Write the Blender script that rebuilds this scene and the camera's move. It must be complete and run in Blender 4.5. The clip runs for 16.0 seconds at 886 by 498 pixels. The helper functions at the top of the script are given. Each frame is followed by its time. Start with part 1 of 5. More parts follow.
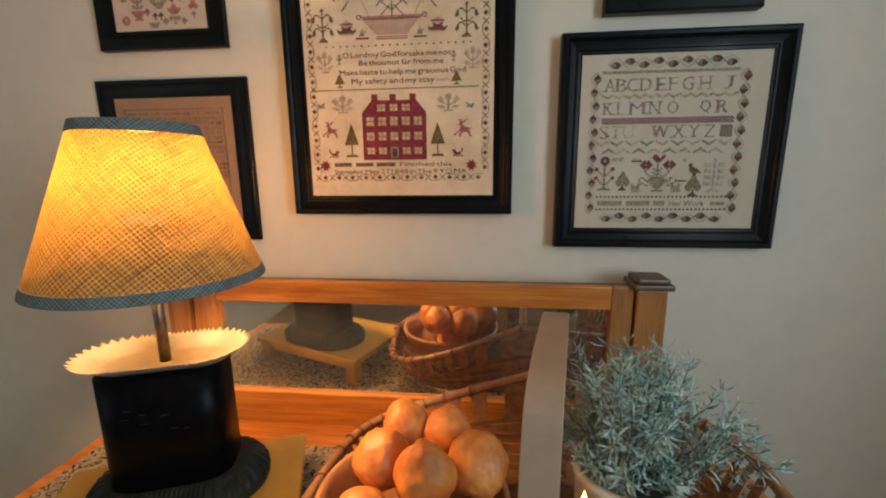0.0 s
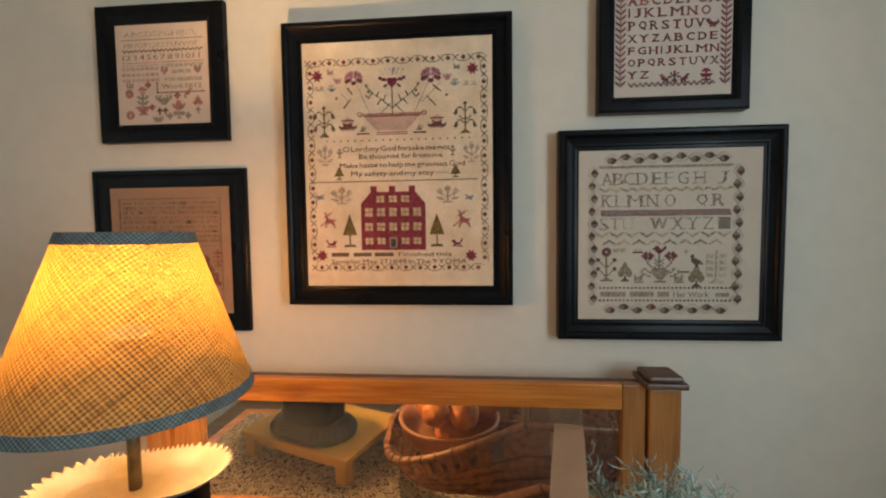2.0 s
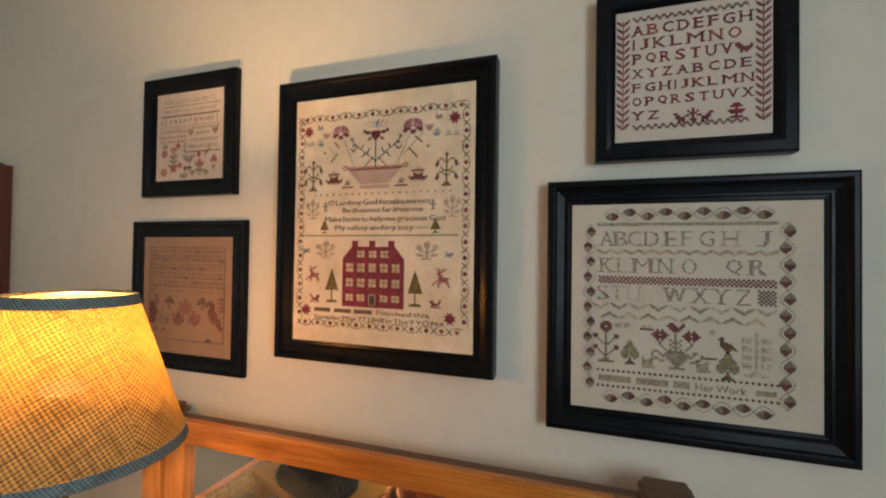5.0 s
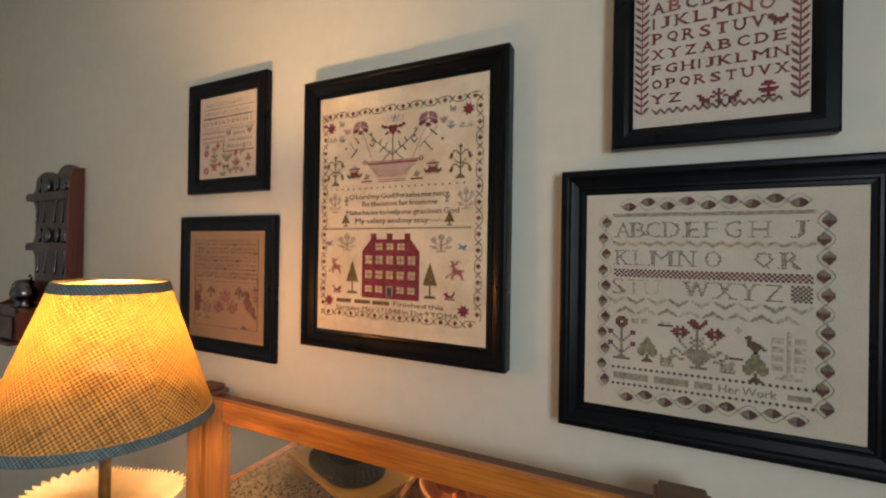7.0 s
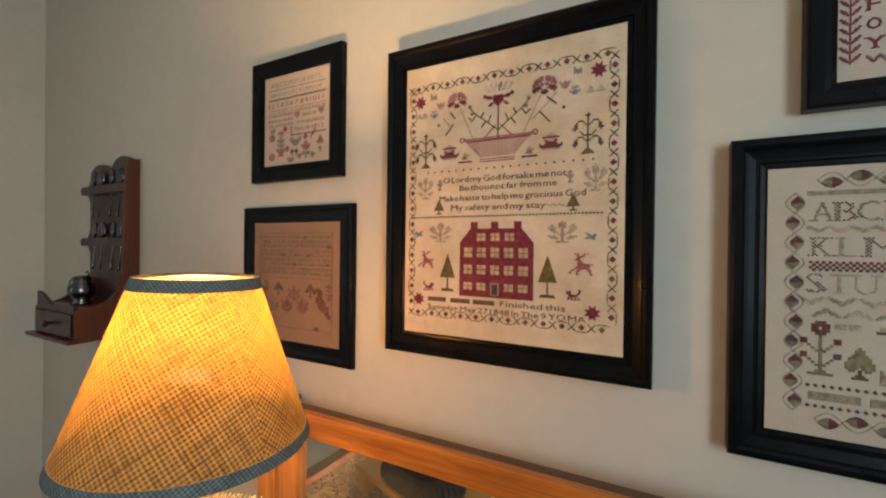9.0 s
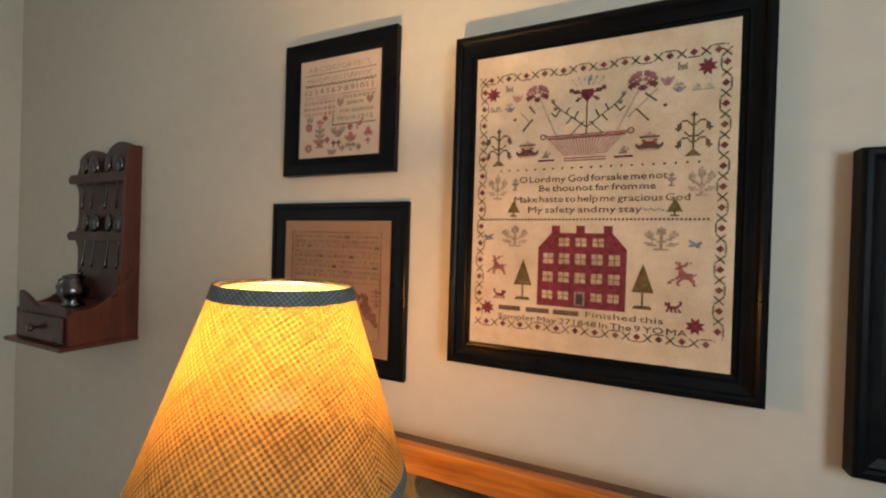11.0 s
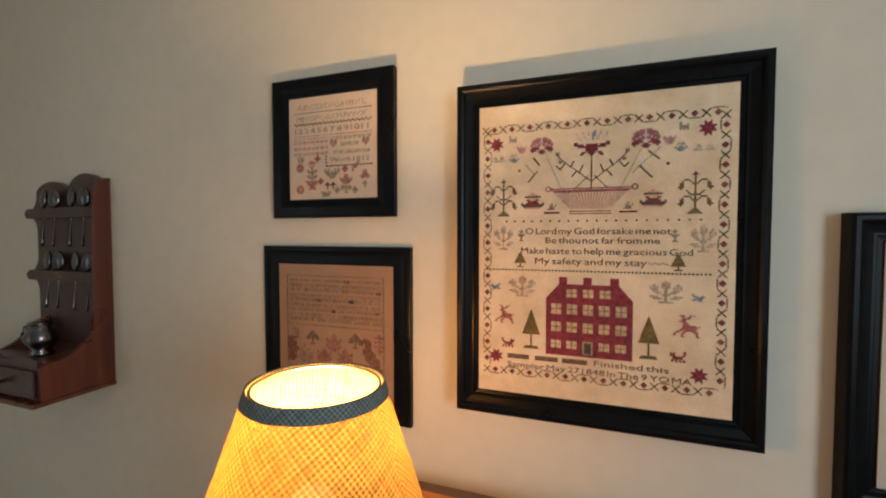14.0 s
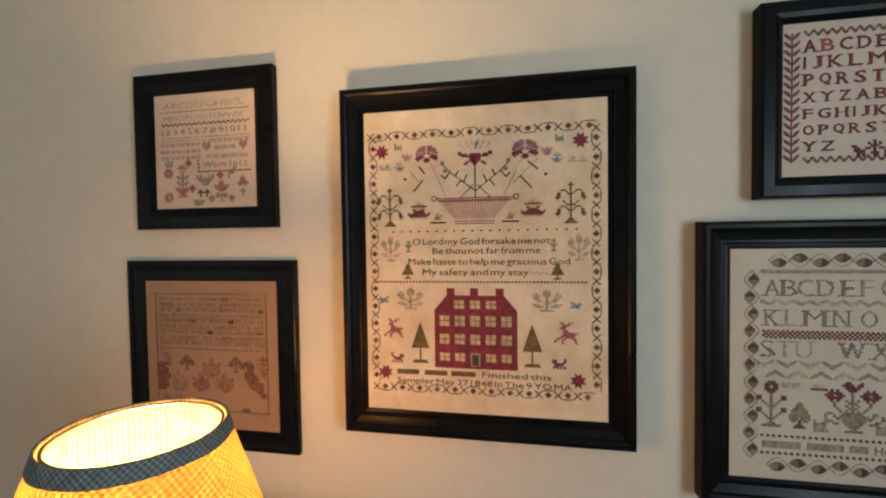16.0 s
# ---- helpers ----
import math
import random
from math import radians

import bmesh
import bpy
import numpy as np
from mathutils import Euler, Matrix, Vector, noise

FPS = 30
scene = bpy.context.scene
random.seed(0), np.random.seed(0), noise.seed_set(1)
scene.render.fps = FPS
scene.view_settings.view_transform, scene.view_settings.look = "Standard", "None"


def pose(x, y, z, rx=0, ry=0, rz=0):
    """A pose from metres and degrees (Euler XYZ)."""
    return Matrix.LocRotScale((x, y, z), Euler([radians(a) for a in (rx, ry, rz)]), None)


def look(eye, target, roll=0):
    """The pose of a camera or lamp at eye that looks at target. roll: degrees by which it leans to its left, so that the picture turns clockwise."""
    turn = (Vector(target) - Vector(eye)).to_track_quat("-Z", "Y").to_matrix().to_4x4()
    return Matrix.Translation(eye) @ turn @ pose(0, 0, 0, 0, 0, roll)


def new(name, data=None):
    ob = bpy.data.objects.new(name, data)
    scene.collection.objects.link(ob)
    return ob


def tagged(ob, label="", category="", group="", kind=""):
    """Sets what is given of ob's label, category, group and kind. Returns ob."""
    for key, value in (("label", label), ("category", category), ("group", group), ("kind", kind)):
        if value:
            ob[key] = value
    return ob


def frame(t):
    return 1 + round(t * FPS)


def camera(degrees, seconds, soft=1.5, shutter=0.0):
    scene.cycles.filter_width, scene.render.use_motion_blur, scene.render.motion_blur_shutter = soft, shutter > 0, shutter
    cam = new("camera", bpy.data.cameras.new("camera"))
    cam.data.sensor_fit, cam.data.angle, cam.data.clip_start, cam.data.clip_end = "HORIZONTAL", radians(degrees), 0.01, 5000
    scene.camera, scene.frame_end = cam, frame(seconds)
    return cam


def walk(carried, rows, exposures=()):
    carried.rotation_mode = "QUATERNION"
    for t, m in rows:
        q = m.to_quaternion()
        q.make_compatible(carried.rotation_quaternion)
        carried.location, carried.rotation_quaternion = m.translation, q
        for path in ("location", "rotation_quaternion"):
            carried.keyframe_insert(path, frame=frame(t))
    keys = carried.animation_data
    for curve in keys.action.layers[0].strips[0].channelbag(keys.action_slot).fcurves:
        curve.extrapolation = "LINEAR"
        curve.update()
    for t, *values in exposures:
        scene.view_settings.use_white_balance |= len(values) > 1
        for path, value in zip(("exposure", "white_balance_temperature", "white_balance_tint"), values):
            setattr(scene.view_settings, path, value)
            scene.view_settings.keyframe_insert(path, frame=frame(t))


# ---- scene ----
from mathutils import geometry

cam = camera(93.8, 16.0, soft=2.1)
PATH = [
    (0, (-0.011, -0.024, 1.498), (-0.217, 1.926, 1.106), -0.6),
    (0.5, (-0.017, -0.042, 1.521), (-0.233, 1.921, 1.208), -0.6),
    (1, (-0.020, -0.029, 1.534), (-0.247, 1.944, 1.296), -0.6),
    (1.5, (-0.022, -0.009, 1.553), (-0.234, 1.971, 1.371), -0.7),
    (2, (-0.030, 0.010, 1.563), (-0.198, 2.000, 1.452), -0.7),
    (2.5, (-0.013, 0.028, 1.576), (-0.196, 2.018, 1.509), -0.6),
    (3, (0.037, 0.040, 1.595), (-0.226, 2.022, 1.554), -0.0),
    (3.5, (0.088, 0.069, 1.612), (-0.295, 2.032, 1.603), 0.2),
    (4, (0.131, 0.098, 1.620), (-0.345, 2.040, 1.637), 0.4),
    (6.5, (0.247, 0.146, 1.622), (-0.556, 1.977, 1.637), 1.0),
    (7, (0.257, 0.154, 1.617), (-0.592, 1.965, 1.622), 0.9),
    (7.5, (0.247, 0.170, 1.612), (-0.647, 1.959, 1.609), 0.7),
    (8, (0.189, 0.190, 1.608), (-0.749, 1.956, 1.604), 0.4),
    (8.5, (0.120, 0.196, 1.608), (-0.831, 1.955, 1.594), 0.4),
    (9, (0.059, 0.193, 1.603), (-0.889, 1.954, 1.594), 0.7),
    (9.5, (0.005, 0.188, 1.602), (-0.939, 1.952, 1.601), 1.3),
    (12, (-0.195, 0.148, 1.633), (-0.938, 2.004, 1.599), 1.6),
    (12.5, (-0.206, 0.138, 1.656), (-0.939, 1.999, 1.603), 1.5),
    (13, (-0.205, 0.137, 1.685), (-0.934, 1.998, 1.630), 1.2),
    (13.5, (-0.213, 0.145, 1.705), (-0.915, 2.016, 1.626), 0.5),
    (14, (-0.208, 0.144, 1.725), (-0.879, 2.026, 1.652), -0.0),
    (14.5, (-0.201, 0.147, 1.732), (-0.823, 2.047, 1.667), -0.0),
    (15, (-0.187, 0.157, 1.734), (-0.736, 2.078, 1.673), -0.3),
    (15.5, (-0.163, 0.176, 1.735), (-0.618, 2.122, 1.671), -0.7),
    (16, (-0.137, 0.196, 1.737), (-0.498, 2.162, 1.680), -0.8),
]
EXPOSURE = -0.03
walk(cam, [(t, look(eye, target, roll)) for t, eye, target, roll in PATH], [(0.0, EXPOSURE), (16.0, EXPOSURE)])

# ---------- world, lights ----------
world = bpy.data.worlds.new("world")
scene.world = world
world.use_nodes = True
wn = world.node_tree.nodes
sky = wn.new("ShaderNodeTexSky")
sky.sky_type = "NISHITA"
sky.sun_disc = False
sky.sun_elevation = radians(35)
sky.sun_rotation = radians(200)
wn["Background"].inputs["Strength"].default_value = 0.1
world.node_tree.links.new(sky.outputs["Color"], wn["Background"].inputs["Color"])

WALL_Y, LEFT_X, RIGHT_X, BACK_Y, CEIL_Z = 0.915, -2.19, 1.16, -2.6, 2.62


def area_lamp(name, m, sx, sy, watts, colour):
    d = bpy.data.lights.new(name, "AREA")
    d.shape, d.size, d.size_y, d.energy, d.color = "RECTANGLE", sx, sy, watts, colour
    o = new(name, d)
    o.matrix_world = m
    return o


# daylight of the sky in the two window openings
area_lamp("daylight_side", pose(RIGHT_X - 0.01, -0.60, 1.72, 0, 90, 0), 0.95, 0.75, 25.5, (0.72, 0.885, 1.0))
area_lamp("daylight_west", pose(LEFT_X + 0.01, -1.10, 1.60, 0, -90, 0), 1.1, 0.9, 4.0, (0.66, 0.85, 1.0))

LAMP = Vector((-0.503, 0.525, 0.983))
bulb_light = bpy.data.lights.new("bulb_light", "POINT")
bulb_light.energy, bulb_light.color, bulb_light.shadow_soft_size = 29.5, (1.0, 0.57, 0.255), 0.026
new("bulb_light", bulb_light).location = LAMP + Vector((0.004, 0, 0.488))

# ---------- materials ----------
def material(name, rough=0.6, metal=0.0):
    m = bpy.data.materials.new(name)
    m.use_nodes = True
    b = m.node_tree.nodes["Principled BSDF"]
    b.inputs["Roughness"].default_value, b.inputs["Metallic"].default_value = rough, metal
    return m, m.node_tree.nodes, m.node_tree.links, b


def coords(n, l, scale=(1, 1, 1), rot=(0, 0, 0), kind="Object"):
    tc, mp = n.new("ShaderNodeTexCoord"), n.new("ShaderNodeMapping")
    mp.inputs["Scale"].default_value = scale
    mp.inputs["Rotation"].default_value = rot
    l.new(tc.outputs[kind], mp.inputs["Vector"])
    return mp.outputs["Vector"]


def noise_tex(n, l, vec, scale, detail=4, rough=0.55, distort=0.0):
    t = n.new("ShaderNodeTexNoise")
    t.inputs["Scale"].default_value, t.inputs["Detail"].default_value = scale, detail
    t.inputs["Roughness"].default_value, t.inputs["Distortion"].default_value = rough, distort
    l.new(vec, t.inputs["Vector"])
    return t.outputs["Fac"]


def ramp(n, l, fac, stops):
    r = n.new("ShaderNodeValToRGB")
    while len(r.color_ramp.elements) < len(stops):
        r.color_ramp.elements.new(0.5)
    for e, (p, c) in zip(r.color_ramp.elements, stops):
        e.position, e.color = p, (*c, 1)
    l.new(fac, r.inputs["Fac"])
    return r.outputs["Color"]


def mixed(n, l, fac, a, b, kind="MIX"):
    m = n.new("ShaderNodeMix")
    m.data_type, m.blend_type = "RGBA", kind
    if isinstance(fac, float):
        m.inputs[0].default_value = fac
    else:
        l.new(fac, m.inputs[0])
    for s, v in ((m.inputs[6], a), (m.inputs[7], b)):
        if isinstance(v, tuple):
            s.default_value = (*v, 1)
        else:
            l.new(v, s)
    return m.outputs[2]


def bump(n, l, b, fac, strength, dist):
    k = n.new("ShaderNodeBump")
    k.inputs["Strength"].default_value, k.inputs["Distance"].default_value = strength, dist
    l.new(fac, k.inputs["Height"])
    l.new(k.outputs["Normal"], b.inputs["Normal"])


def speckled(name, dark, light, scale, rough=0.6, metal=0.0, relief=0.15, dist=0.002, fine=None):
    m, n, l, b = material(name, rough, metal)
    v = coords(n, l)
    f = noise_tex(n, l, v, scale, 5)
    l.new(ramp(n, l, f, [(0.3, dark), (0.7, light)]), b.inputs["Base Color"])
    bump(n, l, b, noise_tex(n, l, v, fine or scale * 6, 3), relief, dist)
    return m


def wood(name, dark, mid, light, axis=0, rough=0.42, ring=9.0, coat=0.15):
    m, n, l, b = material(name, rough)
    sc = [14.0, 14.0, 14.0]
    sc[axis] = 1.1
    v = coords(n, l, sc)
    f = noise_tex(n, l, v, ring * 0.28, 6, 0.6, 0.9)
    sc2 = [90.0, 90.0, 90.0]
    sc2[axis] = 3.0
    g = noise_tex(n, l, coords(n, l, sc2), 3.0, 3)
    c = ramp(n, l, f, [(0.28, dark), (0.5, mid), (0.72, light)])
    pore = ramp(n, l, g, [(0.36, (0.70, 0.66, 0.60)), (0.52, (1, 1, 1))])
    l.new(mixed(n, l, 0.75, c, pore, "MULTIPLY"), b.inputs["Base Color"])
    wear = ramp(n, l, noise_tex(n, l, coords(n, l), 7.0, 4), [(0.3, (rough - 0.12,) * 3), (0.7, (rough + 0.15,) * 3)])
    l.new(wear, b.inputs["Roughness"])
    b.inputs["Coat Weight"].default_value = coat
    b.inputs["Coat Roughness"].default_value = 0.25
    bump(n, l, b, g, 0.12, 0.0008)
    return m


def wall_paint():
    m, n, l, b = material("wall_paint", 0.72)
    v = coords(n, l)
    c = ramp(n, l, noise_tex(n, l, v, 1.3, 4), [(0.3, (0.62, 0.575, 0.472)), (0.7, (0.67, 0.625, 0.520))])
    spot = ramp(n, l, noise_tex(n, l, v, 26.0, 3), [(0.35, (0.965, 0.965, 0.965)), (0.6, (1, 1, 1))])
    l.new(mixed(n, l, 1.0, c, spot, "MULTIPLY"), b.inputs["Base Color"])
    bump(n, l, b, noise_tex(n, l, v, 130.0, 4), 0.10, 0.0015)
    return m


def black_paint():
    m, n, l, b = material("black_paint", 0.3)
    v = coords(n, l)
    l.new(ramp(n, l, noise_tex(n, l, v, 40.0, 4), [(0.3, (0.0020, 0.0023, 0.0028)), (0.75, (0.005, 0.0055, 0.0065))]), b.inputs["Base Color"])
    l.new(ramp(n, l, noise_tex(n, l, v, 9.0, 5), [(0.3, (0.24,) * 3), (0.7, (0.42,) * 3)]), b.inputs["Roughness"])
    b.inputs["Specular IOR Level"].default_value = 0.13
    bump(n, l, b, noise_tex(n, l, v, 220.0, 3), 0.08, 0.0006)
    return m


def linen(name, dark, light, thread=900.0):
    m, n, l, b = material(name, 0.9)
    v = coords(n, l)
    c = ramp(n, l, noise_tex(n, l, v, 11.0, 6, 0.65), [(0.3, dark), (0.68, light)])
    c = mixed(n, l, 0.5, c, ramp(n, l, noise_tex(n, l, v, 420.0, 2), [(0.35, (0.86, 0.85, 0.83)), (0.6, (1, 1, 1))]), "MULTIPLY")
    for k, rot in enumerate(((0, 0, 0), (0, radians(90), 0))):
        w = n.new("ShaderNodeTexWave")
        w.bands_direction = "X"
        w.inputs["Scale"].default_value, w.inputs["Distortion"].default_value = thread / 6.283 * 0.5, 1.2
        w.inputs["Detail"].default_value = 2
        l.new(coords(n, l, rot=rot), w.inputs["Vector"])
        c = mixed(n, l, 0.02, c, w.outputs["Color"], "MULTIPLY")
    l.new(c, b.inputs["Base Color"])
    bump(n, l, b, noise_tex(n, l, v, 500.0, 2), 0.25, 0.0008)
    return m


def thread_mat(name, colour, vary=0.35):
    m, n, l, b = material(name, 0.85)
    f = noise_tex(n, l, coords(n, l), 160.0, 3)
    g = noise_tex(n, l, coords(n, l), 22.0, 3)
    hi = tuple(min(1, x * (1 + vary) + 0.01) for x in colour)
    c = ramp(n, l, f, [(0.3, tuple(x * (1 - vary) for x in colour)), (0.7, hi)])
    fade = ramp(n, l, g, [(0.35, (0.85, 0.85, 0.85)), (0.65, (1.1, 1.1, 1.1))])
    l.new(mixed(n, l, 1.0, c, fade, "MULTIPLY"), b.inputs["Base Color"])
    ck = n.new("ShaderNodeTexChecker")
    ck.inputs["Scale"].default_value = 620.0
    ck.inputs["Color1"].default_value, ck.inputs["Color2"].default_value = (0.72, 0.72, 0.72, 1), (1.0, 1.0, 1.0, 1)
    l.new(coords(n, l, rot=(0.0, 0.02, 0.0)), ck.inputs["Vector"])
    l.new(mixed(n, l, 0.7, b.inputs["Base Color"].links[0].from_socket, ck.outputs["Color"], "MULTIPLY"), b.inputs["Base Color"])
    bump(n, l, b, f, 0.4, 0.001)
    return m


def shade_cloth(name, a, c, count, through_light):
    """Woven cloth whose two thread directions run round and up the cone (UV in thread counts)."""
    m, n, l, b = material(name, 0.85)
    uv = coords(n, l, kind="UV")
    sep = n.new("ShaderNodeSeparateXYZ")
    l.new(uv, sep.inputs[0])

    def band(out, k):
        w = n.new("ShaderNodeMath")
        w.operation = "MULTIPLY"
        w.inputs[1].default_value = k * math.pi * 2
        l.new(out, w.inputs[0])
        s = n.new("ShaderNodeMath")
        s.operation = "SINE"
        l.new(w.outputs[0], s.inputs[0])
        return s.outputs[0]

    # slightly bias-cut gingham
    add = n.new("ShaderNodeMath")
    add.operation = "ADD"
    l.new(band(sep.outputs[0], count), add.inputs[0])
    l.new(band(sep.outputs[1], count), add.inputs[1])
    half = n.new("ShaderNodeMapRange")
    half.inputs["From Min"].default_value, half.inputs["From Max"].default_value = -1.3, 1.45
    l.new(add.outputs[0], half.inputs["Value"])
    slub = noise_tex(n, l, coords(n, l, (count * 0.07, count * 1.0, 1), kind="UV"), 1.0, 3)
    slub2 = noise_tex(n, l, coords(n, l, (count * 1.0, count * 0.07, 1), kind="UV"), 1.0, 3)
    col = mixed(n, l, half.outputs["Result"], a, c)
    col = mixed(n, l, 0.8, col, ramp(n, l, slub, [(0.3, (0.55, 0.5, 0.45)), (0.55, (1, 1, 1))]), "MULTIPLY")
    col = mixed(n, l, 0.8, col, ramp(n, l, slub2, [(0.3, (0.6, 0.55, 0.5)), (0.55, (1, 1, 1))]), "MULTIPLY")
    l.new(col, b.inputs["Base Color"])
    bump(n, l, b, half.outputs["Result"], 0.3, 0.001)
    if through_light:
        t = n.new("ShaderNodeBsdfTranslucent")
        l.new(mixed(n, l, 1.0, col, (0.142, 0.118, 0.058), "MULTIPLY"), t.inputs["Color"])
        mx = n.new("ShaderNodeMixShader")
        mx.inputs[0].default_value = through_light
        l.new(b.outputs[0], mx.inputs[1])
        l.new(t.outputs[0], mx.inputs[2])
        # the open weave lets some light straight through
        gap, mg = n.new("ShaderNodeBsdfTransparent"), n.new("ShaderNodeMixShader")
        gap.inputs["Color"].default_value = (1.0, 0.85, 0.60, 1)
        mg.inputs[0].default_value = 0.35
        l.new(mx.outputs[0], mg.inputs[1])
        l.new(gap.outputs[0], mg.inputs[2])
        l.new(mg.outputs[0], n["Material Output"].inputs["Surface"])
    return m


def runner_cloth():
    m, n, l, b = material("runner_cloth", 0.92)
    v = coords(n, l)
    vo = n.new("ShaderNodeTexVoronoi")
    vo.feature = "SMOOTH_F1"
    vo.inputs["Scale"].default_value = 68.0
    l.new(v, vo.inputs["Vector"])
    ring = n.new("ShaderNodeMath")
    ring.operation = "PINGPONG"
    ring.inputs[1].default_value = 0.26
    l.new(vo.outputs["Distance"], ring.inputs[0])
    c = ramp(n, l, ring.outputs[0], [(0.10, (0.66, 0.56, 0.40)), (0.125, (0.03, 0.026, 0.024)), (0.175, (0.03, 0.026, 0.024)), (0.20, (0.66, 0.56, 0.40))])
    l.new(mixed(n, l, 0.35, c, ramp(n, l, noise_tex(n, l, v, 300.0, 2), [(0.3, (0.6, 0.6, 0.6)), (0.7, (1, 1, 1))]), "MULTIPLY"), b.inputs["Base Color"])
    bump(n, l, b, noise_tex(n, l, v, 400.0, 2), 0.4, 0.001)
    return m


def emitter(name, colour, strength):
    m = bpy.data.materials.new(name)
    m.use_nodes = True
    n = m.node_tree.nodes
    n.remove(n["Principled BSDF"])
    e = n.new("ShaderNodeEmission")
    e.inputs["Color"].default_value, e.inputs["Strength"].default_value = (*colour, 1), strength
    m.node_tree.links.new(e.outputs[0], n["Material Output"].inputs["Surface"])
    return m


def glass_mat():
    m, n, l, b = material("window_glass", 0.02)
    b.inputs["Transmission Weight"].default_value = 1.0
    return m


def mirror_mat():
    m, n, l, b = material("old_mirror", 0.04, 0.96)
    v = coords(n, l)
    l.new(ramp(n, l, noise_tex(n, l, v, 6.0, 5), [(0.3, (0.76, 0.72, 0.62)), (0.7, (0.86, 0.83, 0.74))]), b.inputs["Base Color"])
    l.new(ramp(n, l, noise_tex(n, l, v, 10.0, 5), [(0.45, (0.015,) * 3), (0.75, (0.07,) * 3)]), b.inputs["Roughness"])
    return m


MAT = dict(
    wall=wall_paint(),
    ceiling=speckled("ceiling_paint", (0.66, 0.64, 0.60), (0.72, 0.70, 0.66), 3.0, 0.8),
    floor=wood("floor_oak", (0.13, 0.07, 0.035), (0.22, 0.12, 0.06), (0.28, 0.16, 0.08), 0),
    trim=speckled("white_trim", (0.62, 0.60, 0.55), (0.70, 0.68, 0.63), 6.0, 0.45),
    black=black_paint(),
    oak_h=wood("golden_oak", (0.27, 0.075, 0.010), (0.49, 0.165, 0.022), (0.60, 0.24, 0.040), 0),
    # same oak, upright grain; less red to put the posts' daylight into the colour
    oak_v=wood("golden_oak_upright_daylit", (0.21, 0.077, 0.016), (0.35, 0.145, 0.036), (0.44, 0.20, 0.058), 2),
    oak_dark=wood("brown_cap_oak", (0.065, 0.032, 0.018), (0.115, 0.060, 0.034), (0.155, 0.085, 0.050), 0, 0.5, 9.0, 0.0),
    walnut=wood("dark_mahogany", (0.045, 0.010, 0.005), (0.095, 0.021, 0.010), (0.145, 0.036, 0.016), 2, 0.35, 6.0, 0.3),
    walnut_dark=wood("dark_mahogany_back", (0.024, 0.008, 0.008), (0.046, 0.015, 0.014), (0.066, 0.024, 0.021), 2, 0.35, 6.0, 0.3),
    mirror=mirror_mat(),
    glass=glass_mat(),
    mustard=speckled("mustard_paint", (0.42, 0.24, 0.034), (0.53, 0.32, 0.052), 9.0, 0.55, 0.0, 0.12, 0.0008, 120.0),
    tin=speckled("black_tin", (0.0012, 0.0012, 0.0015), (0.004, 0.004, 0.005), 60.0, 0.34, 0.0, 0.25, 0.001),
    tin_green=speckled("dark_green_tin", (0.010, 0.012, 0.009), (0.028, 0.031, 0.024), 45.0, 0.28, 0.0, 0.25, 0.001),
    cream=speckled("cream_enamel", (0.27, 0.235, 0.165), (0.35, 0.315, 0.24), 30.0, 0.42, 0.0, 0.12, 0.001),
    brass=speckled("aged_brass", (0.10, 0.085, 0.06), (0.20, 0.17, 0.11), 50.0, 0.38, 0.9, 0.1, 0.0005),
    shade=shade_cloth("shade_cloth", (0.21, 0.14, 0.040), (0.68, 0.52, 0.21), 1.0, 0.42),
    trim_cloth=shade_cloth("shade_trim_cloth", (0.055, 0.075, 0.08), (0.21, 0.24, 0.22), 1.0, 0.0),
    runner=runner_cloth(),
    wicker=speckled("wicker_splint", (0.20, 0.085, 0.032), (0.42, 0.20, 0.085), 55.0, 0.55, 0.0, 0.3, 0.001),
    wicker_dark=speckled("dark_splint", (0.11, 0.045, 0.018), (0.25, 0.11, 0.045), 55.0, 0.55, 0.0, 0.3, 0.001),
    handle=speckled("ash_handle", (0.31, 0.205, 0.13), (0.37, 0.25, 0.16), 16.0, 0.55, 0.0, 0.1, 0.0006, 160.0),
    clay=speckled("turned_bowl", (0.36, 0.15, 0.055), (0.50, 0.24, 0.10), 18.0, 0.5, 0.0, 0.15, 0.001),
    gourd=speckled("orange_gourd", (0.40, 0.10, 0.016), (0.74, 0.28, 0.06), 24.0, 0.5, 0.0, 0.6, 0.005, 42.0),
    leaf=thread_mat("sage_leaf", (0.37, 0.48, 0.41), 0.45),
    stem=thread_mat("sage_stem", (0.16, 0.17, 0.12), 0.3),
    pot=speckled("stoneware_pot", (0.52, 0.47, 0.38), (0.66, 0.62, 0.52), 40.0, 0.45),
    candle=speckled("ivory_wax", (0.66, 0.58, 0.42), (0.74, 0.66, 0.5), 20.0, 0.5),
    pewter=speckled("pewter", (0.075, 0.072, 0.078), (0.18, 0.175, 0.185), 60.0, 0.24, 1.0, 0.2, 0.0005),
    bulb=emitter("bulb_glow", (1.0, 0.70, 0.38), 3.0),
    flame=emitter("flame_glow", (1.0, 0.62, 0.18), 6.0),
    linen_b=linen("linen_tea", (0.57, 0.425, 0.265), (0.81, 0.665, 0.475)),
    linen_s=linen("linen_pink_tea", (0.56, 0.435, 0.325), (0.66, 0.525, 0.41)),
    linen_m=linen("linen_brown", (0.28, 0.17, 0.105), (0.34, 0.215, 0.135)),
    linen_h=linen("linen_ecru", (0.50, 0.43, 0.335), (0.58, 0.51, 0.405)),
    linen_a=linen("linen_pale", (0.52, 0.44, 0.36), (0.60, 0.52, 0.435)),
)
